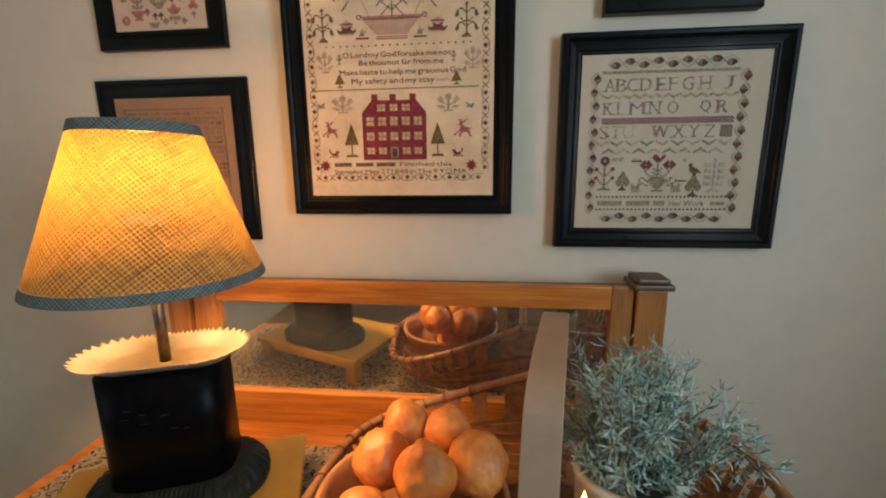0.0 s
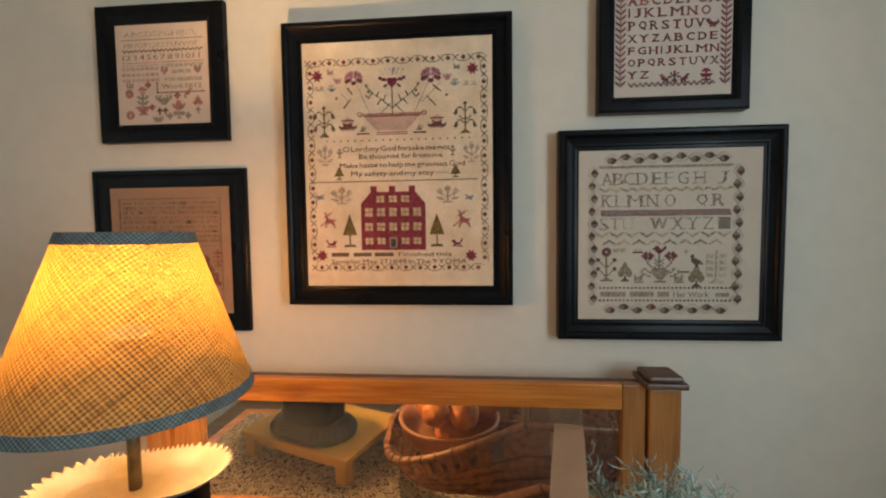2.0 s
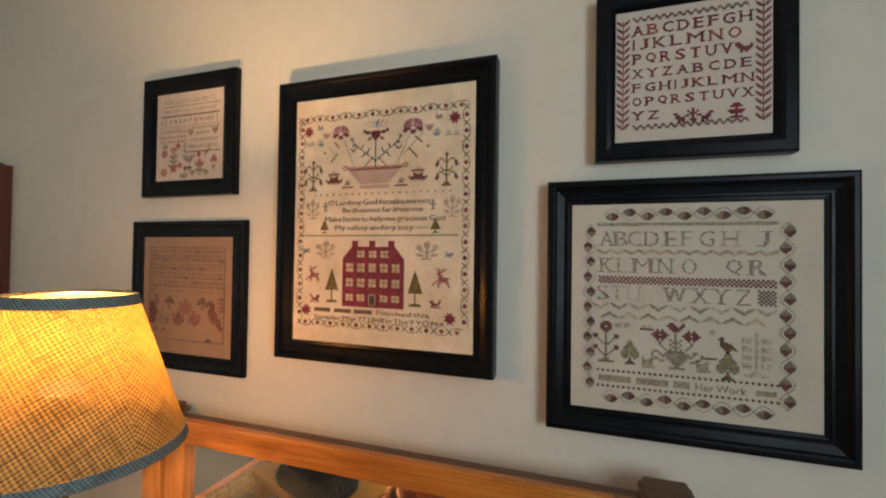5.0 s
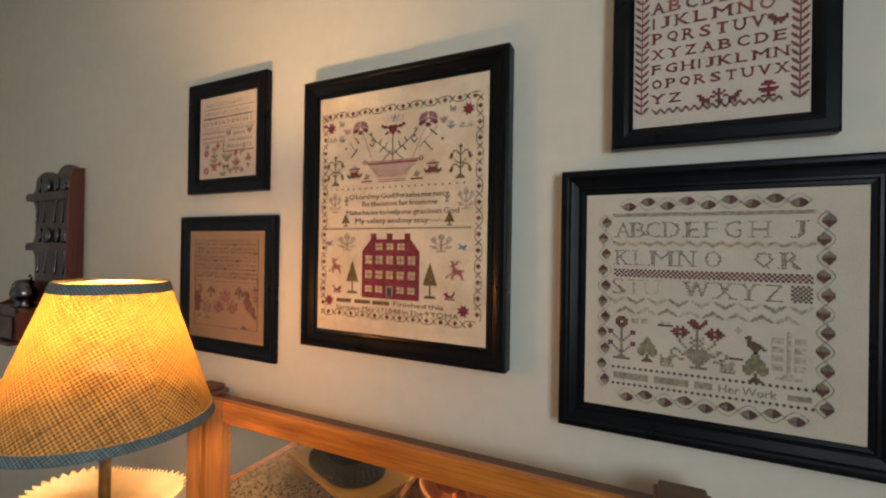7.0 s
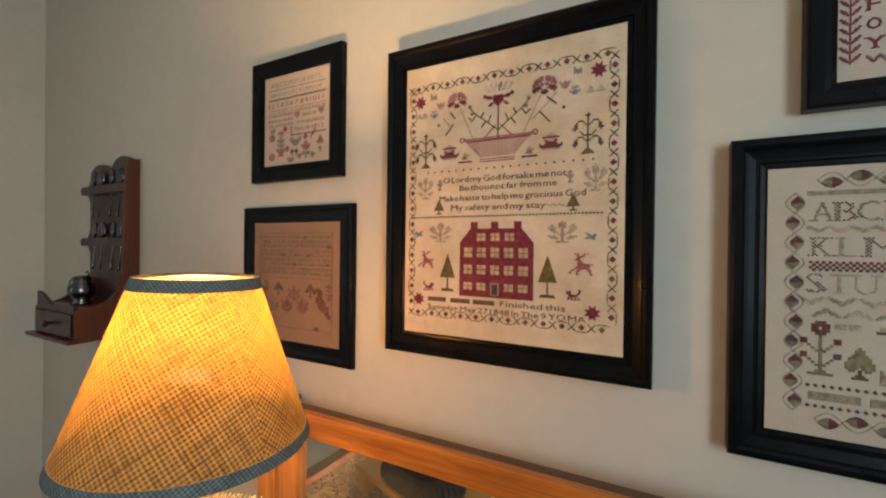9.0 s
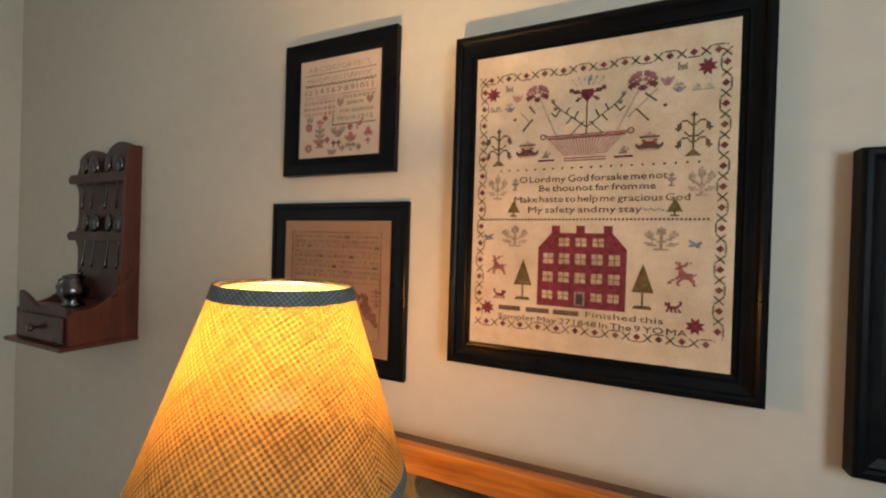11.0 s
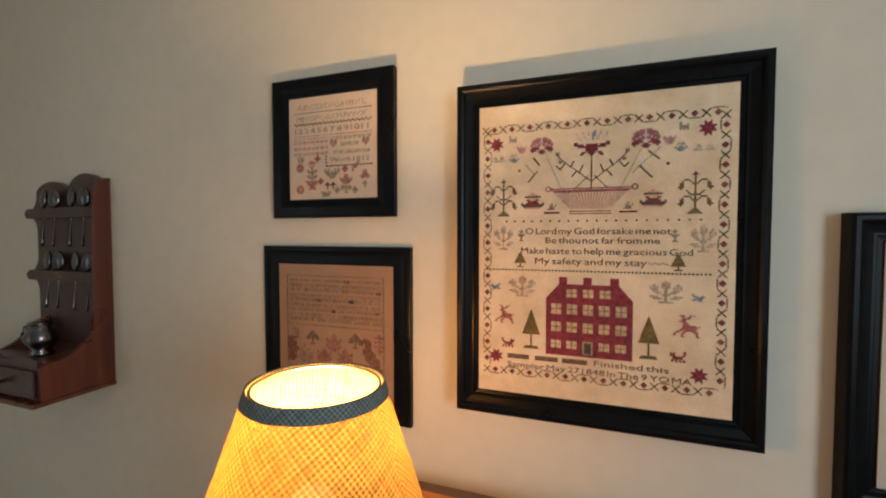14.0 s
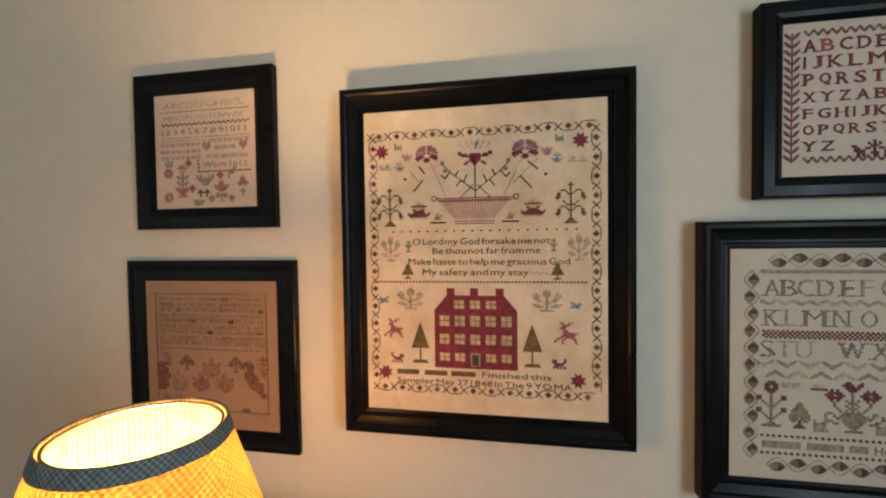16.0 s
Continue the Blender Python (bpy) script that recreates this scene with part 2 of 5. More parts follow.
for key in ("tin", "tin_green"):
    MAT[key].node_tree.nodes["Principled BSDF"].inputs["Specular IOR Level"].default_value = 0.06
for key, colour in dict(
    red=(0.20, 0.018, 0.03), rose=(0.36, 0.10, 0.09), pink=(0.52, 0.27, 0.24), olive=(0.15, 0.095, 0.020), brown=(0.12, 0.065, 0.035),
    sage=(0.30, 0.24, 0.165), pale=(0.44, 0.365, 0.265), blue=(0.20, 0.23, 0.28), dark=(0.07, 0.05, 0.035), wine=(0.17, 0.035, 0.04), sand=(0.50, 0.38, 0.22),
    mpink=(0.24, 0.105, 0.075), mbrown=(0.16, 0.095, 0.06), mgrey=(0.235, 0.15, 0.098), mred=(0.17, 0.07, 0.045), coral=(0.37, 0.155, 0.115), ember=(0.20, 0.045, 0.045), faded=(0.34, 0.20, 0.165), script=(0.16, 0.09, 0.05), blush=(0.47, 0.30, 0.235), ivory=(0.62, 0.48, 0.40), moss=(0.19, 0.125, 0.05), tan=(0.46, 0.345, 0.24), fern=(0.21, 0.175, 0.095), mauve=(0.33, 0.13, 0.135), brick=(0.20, 0.04, 0.035), russet=(0.24, 0.085, 0.04), plum=(0.15, 0.065, 0.05), nut=(0.25, 0.195, 0.135), dusk=(0.16, 0.055, 0.045),
).items():
    MAT[key] = thread_mat("thread_" + key, colour)


# ---------- mesh helpers ----------
def part(name, bm, mat, parent, label="", smooth=False, m=None):
    me = bpy.data.meshes.new(name)
    bmesh.ops.recalc_face_normals(bm, faces=bm.faces)
    if smooth:
        for f in bm.faces:
            f.smooth = True
    bm.to_mesh(me)
    bm.free()
    me.materials.append(MAT[mat] if isinstance(mat, str) else mat)
    ob = new(name, me)
    if m is not None:
        ob.matrix_basis = m
    ob.parent = parent
    if label:
        ob["label"] = label
    return ob


def thing(name, label, category, m=None, group="", kind=""):
    ob = new(name)
    ob.empty_display_size = 0.05
    if m is not None:
        ob.matrix_basis = m
    return tagged(ob, label, category, group, kind)


def box(x0, y0, z0, x1, y1, z1, bevel=0.0, bm=None, segments=2):
    bm = bm or bmesh.new()
    r = bmesh.ops.create_cube(bm, size=1.0)
    for v in r["verts"]:
        v.co = Vector(((x0 + x1) / 2 + v.co.x * (x1 - x0), (y0 + y1) / 2 + v.co.y * (y1 - y0), (z0 + z1) / 2 + v.co.z * (z1 - z0)))
    if bevel:
        es = list({e for v in r["verts"] for e in v.link_edges})
        bmesh.ops.bevel(bm, geom=es, offset=bevel, segments=segments, profile=0.6, affect="EDGES")
    return bm


def lathe(profile, steps=40, sx=1.0, sy=1.0, bm=None, flute=None):
    """Turn (radius, z) pairs about z; flute(k, angle) may scale the radius."""
    bm = bm or bmesh.new()
    rings = []
    for k, (r, z) in enumerate(profile):
        ring = []
        for i in range(steps):
            a = 2 * math.pi * i / steps
            s = flute(k, a) if flute else 1.0
            ring.append(bm.verts.new((r * sx * s * math.cos(a), r * sy * s * math.sin(a), z)))
        rings.append(ring)
    for p, q in zip(rings, rings[1:]):
        for i in range(steps):
            j = (i + 1) % steps
            bm.faces.new((p[i], p[j], q[j], q[i]))
    for ring in (rings[0], rings[-1]):
        if (ring[0].co - ring[steps // 2].co).length > 1e-5:
            bm.faces.new(ring)
    return bm


def tube(points, radius, sides=8, bm=None, flat=1.0, side=None):
    """A tube along points; flat < 1 squashes it across 'side'."""
    bm = bm or bmesh.new()
    pts = [Vector(p) for p in points]
    rings = []
    for i, p in enumerate(pts):
        d = (pts[min(i + 1, len(pts) - 1)] - pts[max(i - 1, 0)]).normalized()
        u = side or Vector((0, 0, 1))
        a = d.cross(u)
        a = a.normalized() if a.length > 1e-4 else d.orthogonal().normalized()
        b = d.cross(a).normalized()
        r = radius(i / (len(pts) - 1)) if callable(radius) else radius
        rings.append([bm.verts.new(p + r * (math.cos(t) * a * flat + math.sin(t) * b)) for t in [2 * math.pi * k / sides for k in range(sides)]])
    for p, q in zip(rings, rings[1:]):
        for i in range(sides):
            j = (i + 1) % sides
            bm.faces.new((p[i], p[j], q[j], q[i]))
    bm.faces.new(rings[0])
    bm.faces.new(rings[-1])
    return bm


def prism(outline, y0, y1, bm=None, bevel=0.0):
    """An outline of (x, z) drawn out from y0 to y1."""
    bm = bm or bmesh.new()
    a = [bm.verts.new((x, y0, z)) for x, z in outline]
    b = [bm.verts.new((x, y1, z)) for x, z in outline]
    fs = [bm.faces.new(a), bm.faces.new(b[::-1])]
    for i in range(len(a)):
        j = (i + 1) % len(a)
        fs.append(bm.faces.new((a[i], b[i], b[j], a[j])))
    if bevel:
        es = [e for e in fs[0].edges] + [e for e in fs[1].edges]
        bmesh.ops.bevel(bm, geom=es, offset=bevel, segments=2, profile=0.6, affect="EDGES")
    return bm


def solid_wall(name, x0, y0, z0, x1, y1, z1, mat, label, category="wall", openings=(), axis=1):
    """A wall with thickness; openings (a0, z0, a1, z1) go through it (axis 1: along x, axis 0: along y)."""
    bm = bmesh.new()
    lo, hi = (x0, x1) if axis == 1 else (y0, y1)
    cuts = sorted({lo, hi, *(o[0] for o in openings), *(o[2] for o in openings)})
    for a, b in zip(cuts, cuts[1:]):
        spans, top = [], z0
        for o in openings:
            if o[0] <= a and b <= o[2]:
                spans.append((top, o[1]))
                top = o[3]
        spans.append((top, z1))
        for s, e in spans:
            if axis == 1:
                box(a, y0, s, b, y1, e, bm=bm)
            else:
                box(x0, a, s, x1, b, e, bm=bm)
    ob = part(name, bm, mat, None)
    return tagged(ob, label, category, kind="structure")


# ---------- the room ----------
T = 0.12
solid_wall("wall_north", LEFT_X - T, WALL_Y, 0, RIGHT_X + T, WALL_Y + T, CEIL_Z, "wall", "warm greige painted wall hung with framed samplers")
solid_wall("wall_west", LEFT_X - T, BACK_Y, 0, LEFT_X, WALL_Y, CEIL_Z, "wall", "greige painted side wall with a window opening", axis=0, openings=[(-1.60, 1.0, -0.60, 2.2)])
solid_wall("wall_east", RIGHT_X, BACK_Y, 0, RIGHT_X + T, WALL_Y, CEIL_Z, "wall", "greige painted wall with a window opening", axis=0, openings=[(-1.00, 1.25, -0.20, 2.30)])
solid_wall("wall_south", LEFT_X - T, BACK_Y - T, 0, RIGHT_X + T, BACK_Y, CEIL_Z, "wall", "plain greige painted rear wall")
ob = part("ceiling", box(LEFT_X - T, BACK_Y - T, CEIL_Z, RIGHT_X + T, WALL_Y + T, CEIL_Z + 0.1), "ceiling", None)
tagged(ob, "plain off-white painted ceiling", "ceiling", kind="structure")
ob = part("floor", box(LEFT_X - T, BACK_Y - T, -0.1, RIGHT_X + T, WALL_Y + T, 0.0), "floor", None)
tagged(ob, "dark oak board floor", "floor", kind="structure")


def window(name, m, w, h):
    win = thing(name, "white painted window frame with clear panes", "window", m, kind="structure")
    for x0, z0, x1, z1 in ((-w / 2, 0, -w / 2 + 0.05, h), (w / 2 - 0.05, 0, w / 2, h), (-w / 2 + 0.05, 0, w / 2 - 0.05, 0.05), (-w / 2 + 0.05, h - 0.05, w / 2 - 0.05, h), (-w / 2 + 0.05, h / 2 - 0.02, w / 2 - 0.05, h / 2 + 0.02)):
        part("window_frame", box(x0, -0.03, z0, x1, 0.03, z1, 0.004), "trim", win)
    for z0, z1 in ((0.05, h / 2 - 0.02), (h / 2 + 0.02, h - 0.05)):
        p = part("pane", box(-w / 2 + 0.05, -0.003, z0, w / 2 - 0.05, 0.003, z1), "glass", win)
        p.visible_shadow = False
    return win


window("window_1", pose(RIGHT_X + 0.07, -0.60, 1.25, 0, 0, 90), 0.8, 1.05)
window("window_2", pose(LEFT_X - 0.07, -1.10, 1.0, 0, 0, 90), 1.0, 1.2)


# ---------- framed samplers ----------
def sampler_frame(x0, z0, x1, z1, front, width, profile, linen_mat, label, inner_depth):
    """A frame of four mitred rails round a linen panel; local x along the wall, z up from its lower edge, -y out of the wall."""
    w, h = x1 - x0, z1 - z0
    top = thing("framed_sampler", label, "framed sampler", pose((x0 + x1) / 2, WALL_Y - 0.002, z0), "samplers on the wall")
    deep = WALL_Y - 0.002 - front
    prof = [(0, 0.0), (0, deep * 0.82)] + [(u * width, d * deep) for u, d in profile] + [(width, inner_depth - 0.002), (width, 0.0)]

    def corner(k, u, d):
        x = (-w / 2 + u) if k in (0, 3) else (w / 2 - u)
        z = u if k in (0, 1) else h - u
        return (x, -d, z)

    for k in range(4):
        bm = bmesh.new()
        a = [bm.verts.new(corner(k, u, d)) for u, d in prof]
        b = [bm.verts.new(corner((k + 1) % 4, u, d)) for u, d in prof]
        for i in range(len(prof)):
            j = (i + 1) % len(prof)
            bm.faces.new((a[i], a[j], b[j], b[i]))
        bm.faces.new(a)
        bm.faces.new(b)
        part("frame_rail", bm, "black", top)
    part("linen_panel", box(-w / 2 + width - 0.004, -inner_depth, width - 0.004, w / 2 - width + 0.004, -inner_depth + 0.003, h - width + 0.004), linen_mat, top, "hand-stitched linen panel")
    return top, w, h, -inner_depth - 0.0004


RIDGED = [(0.02, 0.93), (0.10, 1.0), (0.22, 1.0), (0.30, 0.93), (0.36, 0.80), (0.46, 0.74), (0.62, 0.66), (0.70, 0.66), (0.74, 0.58), (0.86, 0.55), (0.90, 0.60), (0.97, 0.60)]
PLAIN = [(0.03, 0.95), (0.12, 1.0), (0.55, 1.0), (0.75, 0.93), (0.88, 0.78), (0.95, 0.70)]
SCOOP = [(0.02, 0.94), (0.08, 1.0), (0.24, 1.0), (0.34, 0.88), (0.50, 0.80), (0.70, 0.78), (0.88, 0.80), (0.96, 0.76)]
B = sampler_frame(-0.444, 1.394, 0.043, 1.996, 0.879, 0.045, RIDGED, "linen_b", "large stitched linen sampler with red house in ridged black frame", 0.021)
S = sampler_frame(-0.881, 1.760, -0.581, 2.061, 0.895, 0.041, PLAIN, "linen_s", "small stitched sampler with red flowers in flat black frame", 0.009)
M = sampler_frame(-0.914, 1.330, -0.547, 1.698, 0.900, 0.041, SCOOP, "linen_m", "brown linen sampler with birds in moulded black frame", 0.009)
H = sampler_frame(0.137, 1.322, 0.579, 1.755, 0.884, 0.046, RIDGED, "linen_h", "square alphabet sampler with acorn border in wide black frame", 0.019)
A = sampler_frame(0.216, 1.787, 0.506, 2.074, 0.887, 0.033, PLAIN, "linen_a", "small alphabet sampler in wine thread and black frame", 0.017)

# ---------- sideboard with mirrored gallery ----------
TOP = 0.905
side = thing("sideboard", "golden oak sideboard with a mirrored back gallery", "sideboard", pose(-0.188, 0.552, 0))
# local x from the middle, y from the middle of the top
part("tabletop", box(-0.69, -0.32, TOP - 0.03, 0.69, 0.325, TOP, 0.006), "oak_h", side)
part("body", box(-0.64, -0.28, 0.12, 0.64, 0.31, TOP - 0.032, 0.003), "oak_h", side)
for x in (-0.61, 0.61):
    for y in (-0.25, 0.28):
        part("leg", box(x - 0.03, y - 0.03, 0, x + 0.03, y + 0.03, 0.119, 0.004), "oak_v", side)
G, RAIL_TOP = 0.265, 1.254  # front of the gallery rails
part("top_rail", box(-0.4305, G, 1.204, 0.4335, G + 0.018, RAIL_TOP, 0.003), "oak_h", side)
part("bottom_rail", box(-0.4305, G, TOP + 0.0005, 0.4335, G + 0.018, 0.983, 0.003), "oak_h", side)
for x0, x1 in ((-0.4875, -0.431), (0.434, 0.4765)):
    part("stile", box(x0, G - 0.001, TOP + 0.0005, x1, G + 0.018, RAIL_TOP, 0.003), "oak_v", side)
# thickened behind the rail; its dark top stands in for a wall shadow
part("backing", box(-0.489, G + 0.0185, TOP + 0.0005, 0.478, G + 0.052, RAIL_TOP - 0.007), "oak_dark", side, "backing board, its dark top standing in for the shadow behind the rail")
part("mirror_glass", box(-0.436, G + 0.013, 0.977, 0.439, G + 0.0175, 1.210), "mirror", side, "old bevelled mirror glass")
for x0, x1 in ((-0.545, -0.492), (0.4805, 0.5385)):
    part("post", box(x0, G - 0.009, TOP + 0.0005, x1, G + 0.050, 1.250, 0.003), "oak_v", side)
    bm = box(x0 - 0.009, G - 0.018, 1.2505, x1 + 0.010, G + 0.059, 1.263, 0.004)
    box(x0 - 0.003, G - 0.012, 1.2632, x1 + 0.003, G + 0.053, 1.274, 0.005, bm)
    part("cap", bm, "oak_dark", side, "darker moulded post cap")

# ---------- runner ----------
bm = bmesh.new()
rng = random.Random(4)
nx, ny = 90, 30
grid = []
for i in range(nx + 1):
    row = []
    for j in range(ny + 1):
        x, y = -0.845 + 1.33 * i / nx, 0.27 + 0.468 * j / ny
        z = TOP + 0.002 + 0.0012 * noise.noise(Vector((x * 9, y * 9, 0)))
        row.append(bm.verts.new((x, y, z)))
    grid.append(row)
for i in range(nx):
    for j in range(ny):
        bm.faces.new((grid[i][j], grid[i + 1][j], grid[i + 1][j + 1], grid[i][j + 1]))
bmesh.ops.solidify(bm, geom=bm.faces[:], thickness=0.0014)
tagged(part("table_runner", bm, "runner", None, smooth=True), "black and cream patterned table runner on the sideboard", "table runner")

# ---------- riser ----------
RISER = 0.983
riser = thing("riser", "mustard painted wooden riser stool under the lamp", "riser", pose(-0.491, 0.482, TOP + 0.004, 0, 0, 21))
hh = RISER - TOP - 0.004
part("board", box(-0.19, -0.135, hh - 0.016, 0.19, 0.135, hh, 0.003), "mustard", riser)
part("apron", box(-0.165, 0.098, hh - 0.045, 0.165, 0.110, hh - 0.0165, 0.002), "mustard", riser)
part("apron", box(-0.165, -0.110, hh - 0.045, 0.165, -0.098, hh - 0.0165, 0.002), "mustard", riser)
for x in (-0.165, 0.165):
    for y in (-0.11, 0.11):
        part("leg", box(x - 0.016, y - 0.016, 0, x + 0.016, y + 0.016, hh - 0.0165, 0.002), "mustard", riser)

# ---------- lamp ----------
lamp = thing("table_lamp", "lit table lamp with gingham shade and black tin base", "table lamp", pose(*LAMP, 0, 0, 20))


def stadium(profile, half, steps=240, flutes=0, waves=None, bm=None):
    """Sweep (radius, z) pairs round a straight run of +-half with round ends; waves[k] is the flute depth of ring k."""
    bm = bm or bmesh.new()
    rings = []
    for k, (r, z) in enumerate(profile):
        ring = []
        run = 2 * half
        for i in range(steps):
            f = i / steps * 4
            if f < 1 or 2 <= f < 3:
                a, cx = math.pi * (f % 1) - math.pi / 2, half
                p, nrm = Vector((cx + r * math.cos(a), r * math.sin(a), z)), Vector((math.cos(a), math.sin(a), 0))
            else:
                p, nrm = Vector((half - run * (f % 1), r, z)), Vector((0, 1, 0))
            if f >= 2:
                p.x, p.y, nrm.x, nrm.y = -p.x, -p.y, -nrm.x, -nrm.y
            depth = waves[k] if waves else 0.0
            w = math.sin(2 * math.pi * flutes * i / steps)
            ring.append(bm.verts.new(p + nrm * depth * w + Vector((0, 0, depth * 0.6 * w))))
        rings.append(ring)
    for p, q in zip(rings, rings[1:]):
        for i in range(steps):
            j = (i + 1) % steps
            bm.faces.new((p[i], p[j], q[j], q[i]))
    bm.faces.new(rings[0])
    bm.faces.new(rings[-1])
    return bm


part("base", stadium([(0.076, 0.0005), (0.082, 0.002), (0.083, 0.014), (0.080, 0.021), (0.068, 0.036), (0.060, 0.041), (0.054, 0.0425)], 0.050, 480, 60, (0, 0, 0.0004, 0.0016, 0.0016, 0.0003, 0)), "tin_green", lamp, "fluted dark green tin base", True)
bm = bmesh.new()
n_side = 48


def superoval(a, rx, ry, p=0.55):
    c, s = math.cos(a), math.sin(a)
    return rx * math.copysign(abs(c) ** p, c), ry * math.copysign(abs(s) ** p, s)


rings = []
for r, z in ((0.90, 0.0430), (1.0, 0.0445), (1.0, 0.135), (1.0, 0.2215)):
    rings.append([bm.verts.new((*superoval(2 * math.pi * i / n_side, 0.086 * r, 0.058 * r), z)) for i in range(n_side)])
for p, q in zip(rings, rings[1:]):
    for i in range(n_side):
        j = (i + 1) % n_side
        bm.faces.new((p[i], p[j], q[j], q[i]))
bm.faces.new(rings[0])
bm.faces.new(rings[-1])
part("canister", bm, "tin", lamp, "worn black tin canister", True)
# flecks of the worn lettering on the canister
for x, z, w in ((-0.040, 0.165, 0.012), (-0.016, 0.170, 0.010), (-0.016, 0.155, 0.013), (0.012, 0.165, 0.011), (0.022, 0.143, 0.009), (0.036, 0.140, 0.011), (-0.036, 0.178, 0.008)):
    part("worn_mark", box(x - w / 2, -0.0592, z - 0.001, x + w / 2, -0.0575, z + 0.001), "pewter", lamp, "rubbed bare metal mark")
part("tray", stadium([(0.030, 0.2220), (0.036, 0.2225), (0.041, 0.2265), (0.061, 0.2385), (0.066, 0.2425), (0.066, 0.2437), (0.061, 0.2402), (0.041, 0.2285), (0.036, 0.2248), (0.030, 0.2243)], 0.053, 720, 64, (0, 0, 0.0004, 0.0026, 0.0030, 0.0030, 0.0026, 0.0004, 0, 0)), "cream", lamp, "cream fluted tin tray", True)
part("stem", lathe([(0.0080, 0.2246), (0.0080, 0.355)], 20), "brass", lamp, "aged brass stem", True)
part("socket", lathe([(0.013, 0.3555), (0.016, 0.359), (0.016, 0.405), (0.012, 0.4105)], 24), "brass", lamp, "", True)
bulb = part("bulb", lathe([(0.012, 0.411), (0.014, 0.417), (0.027, 0.432), (0.028, 0.440)], 28), "cream", lamp, "white bulb base", True)
part("bulb_glass", lathe([(0.0275, 0.4403), (0.023, 0.446), (0.013, 0.4505), (0.0, 0.4515)], 28), "bulb", bulb, "glowing warm bulb dome", True)


def cone_cloth(name, z0, r0, z1, r1, mat, thick, tu, label="", out=0.0):
    bm = bmesh.new()
    uvl = bm.loops.layers.uv.new("UVMap")
    steps, rows = 96, 10
    slant = math.hypot(z1 - z0, r1 - r0)
    for skin in (0, 1):
        vs = []
        for k in range(rows + 1):
            f = k / rows
            r, z = r0 + (r1 - r0) * f + (out if skin == 0 else -thick), z0 + (z1 - z0) * f
            vs.append([bm.verts.new((r * math.cos(2 * math.pi * i / steps), r * math.sin(2 * math.pi * i / steps), z)) for i in range(steps)])
        for k in range(rows):
            for i in range(steps):
                j = (i + 1) % steps
                q = (vs[k][i], vs[k][j], vs[k + 1][j], vs[k + 1][i])
                f = bm.faces.new(q)
                f.smooth = True
                for lp, (a, b) in zip(f.loops, ((i, k), (i + 1, k), (i + 1, k + 1), (i, k + 1))):
                    # the flat pattern of the cone, turned 35 degrees to the seam
                    ap = r1 * slant / (r0 - r1) if r0 > r1 else 99
                    rad = ap + slant * (1 - b / rows)
                    th = 2 * math.pi * a / steps * (r0 / (ap + slant)) * 1.0
                    th += radians(47)
                    u, v = rad * math.sin(th), -rad * math.cos(th)
                    lp[uvl].uv = (u * tu, v * tu)
        edge = vs if skin == 0 else edge
        if skin == 1:
            for a, b in ((edge[0], vs[0]), (edge[-1], vs[-1])):
                for i in range(steps):
                    j = (i + 1) % steps
                    bm.faces.new((a[i], a[j], b[j], b[i]))
    me = bpy.data.meshes.new(name)
    bmesh.ops.recalc_face_normals(bm, faces=bm.faces)
    bm.to_mesh(me)
    bm.free()
    me.materials.append(MAT[mat])
    ob = new(name, me)
    ob.matrix_basis = SHADE_SET
    ob.parent = lamp
    if label:
        ob["label"] = label
    return ob


ZB, ZT, RB, RT = 0.357, 0.576, 0.1475, 0.0738
# the shade sits a little askew on its harp
SHADE_SET = Matrix.Rotation(radians(-20), 4, "Z") @ Matrix.Translation((0.006, 0.0, ZB)) @ Matrix.Rotation(radians(0.7), 4, "Y") @ Matrix.Rotation(radians(-0.9), 4, "X") @ Matrix.Translation((0, 0, -ZB))
cone_cloth("shade", ZB, RB, ZT, RT, "shade", 0.0012, 200, "glowing tan gingham cloth shade")
at = lambda z: RB + (RT - RB) * (z - ZB) / (ZT - ZB)
cone_cloth("shade_trim", ZB - 0.001, at(ZB), ZB + 0.013, at(ZB + 0.013), "trim_cloth", 0.0004, 260, "blue-grey woven trim band", 0.0012)
cone_cloth("shade_trim", ZT - 0.014, at(ZT - 0.014), ZT + 0.001, at(ZT), "trim_cloth", 0.0004, 260, "blue-grey woven trim band", 0.0012)
part("shade_ring", tube([((RT - 0.004) * math.cos(a), (RT - 0.004) * math.sin(a), ZT - 0.003) for a in [2 * math.pi * i / 48 for i in range(49)]], 0.0018), "brass", lamp, "", False, SHADE_SET)

# ---------- basket with bowl, gourds and plant ----------
BK = Vector((0.055, 0.515, TOP + 0.005))
basket = thing("market_basket", "large woven splint market basket with tall bentwood handle", "basket", pose(*BK, 0, 0, -6))
BRX, BRY = 0.335, 0.200


def rim_z(a):
    """The rim swings up at the handle in the middle and falls towards both ends."""
    c = math.cos(a)
    return 0.085 + 0.112 * (1 - abs(c) ** 0.55) ** 1.2 if c < 0 else 0.150 + 0.047 * (1 - c ** 0.55)


def basket_point(a, f, swell=0.0):
    """f: 0 at the bottom, 1 at the rim."""
    k = 0.80 + 0.20 * f ** 0.8
    c, s = math.cos(a), math.sin(a)
    c, s = math.copysign(abs(c) ** 0.55, c), math.copysign(abs(s) ** 0.55, s)
    return Vector(((BRX * k + swell) * c, (BRY * k + swell) * s, 0.006 + (rim_z(a) - 0.006) * f))


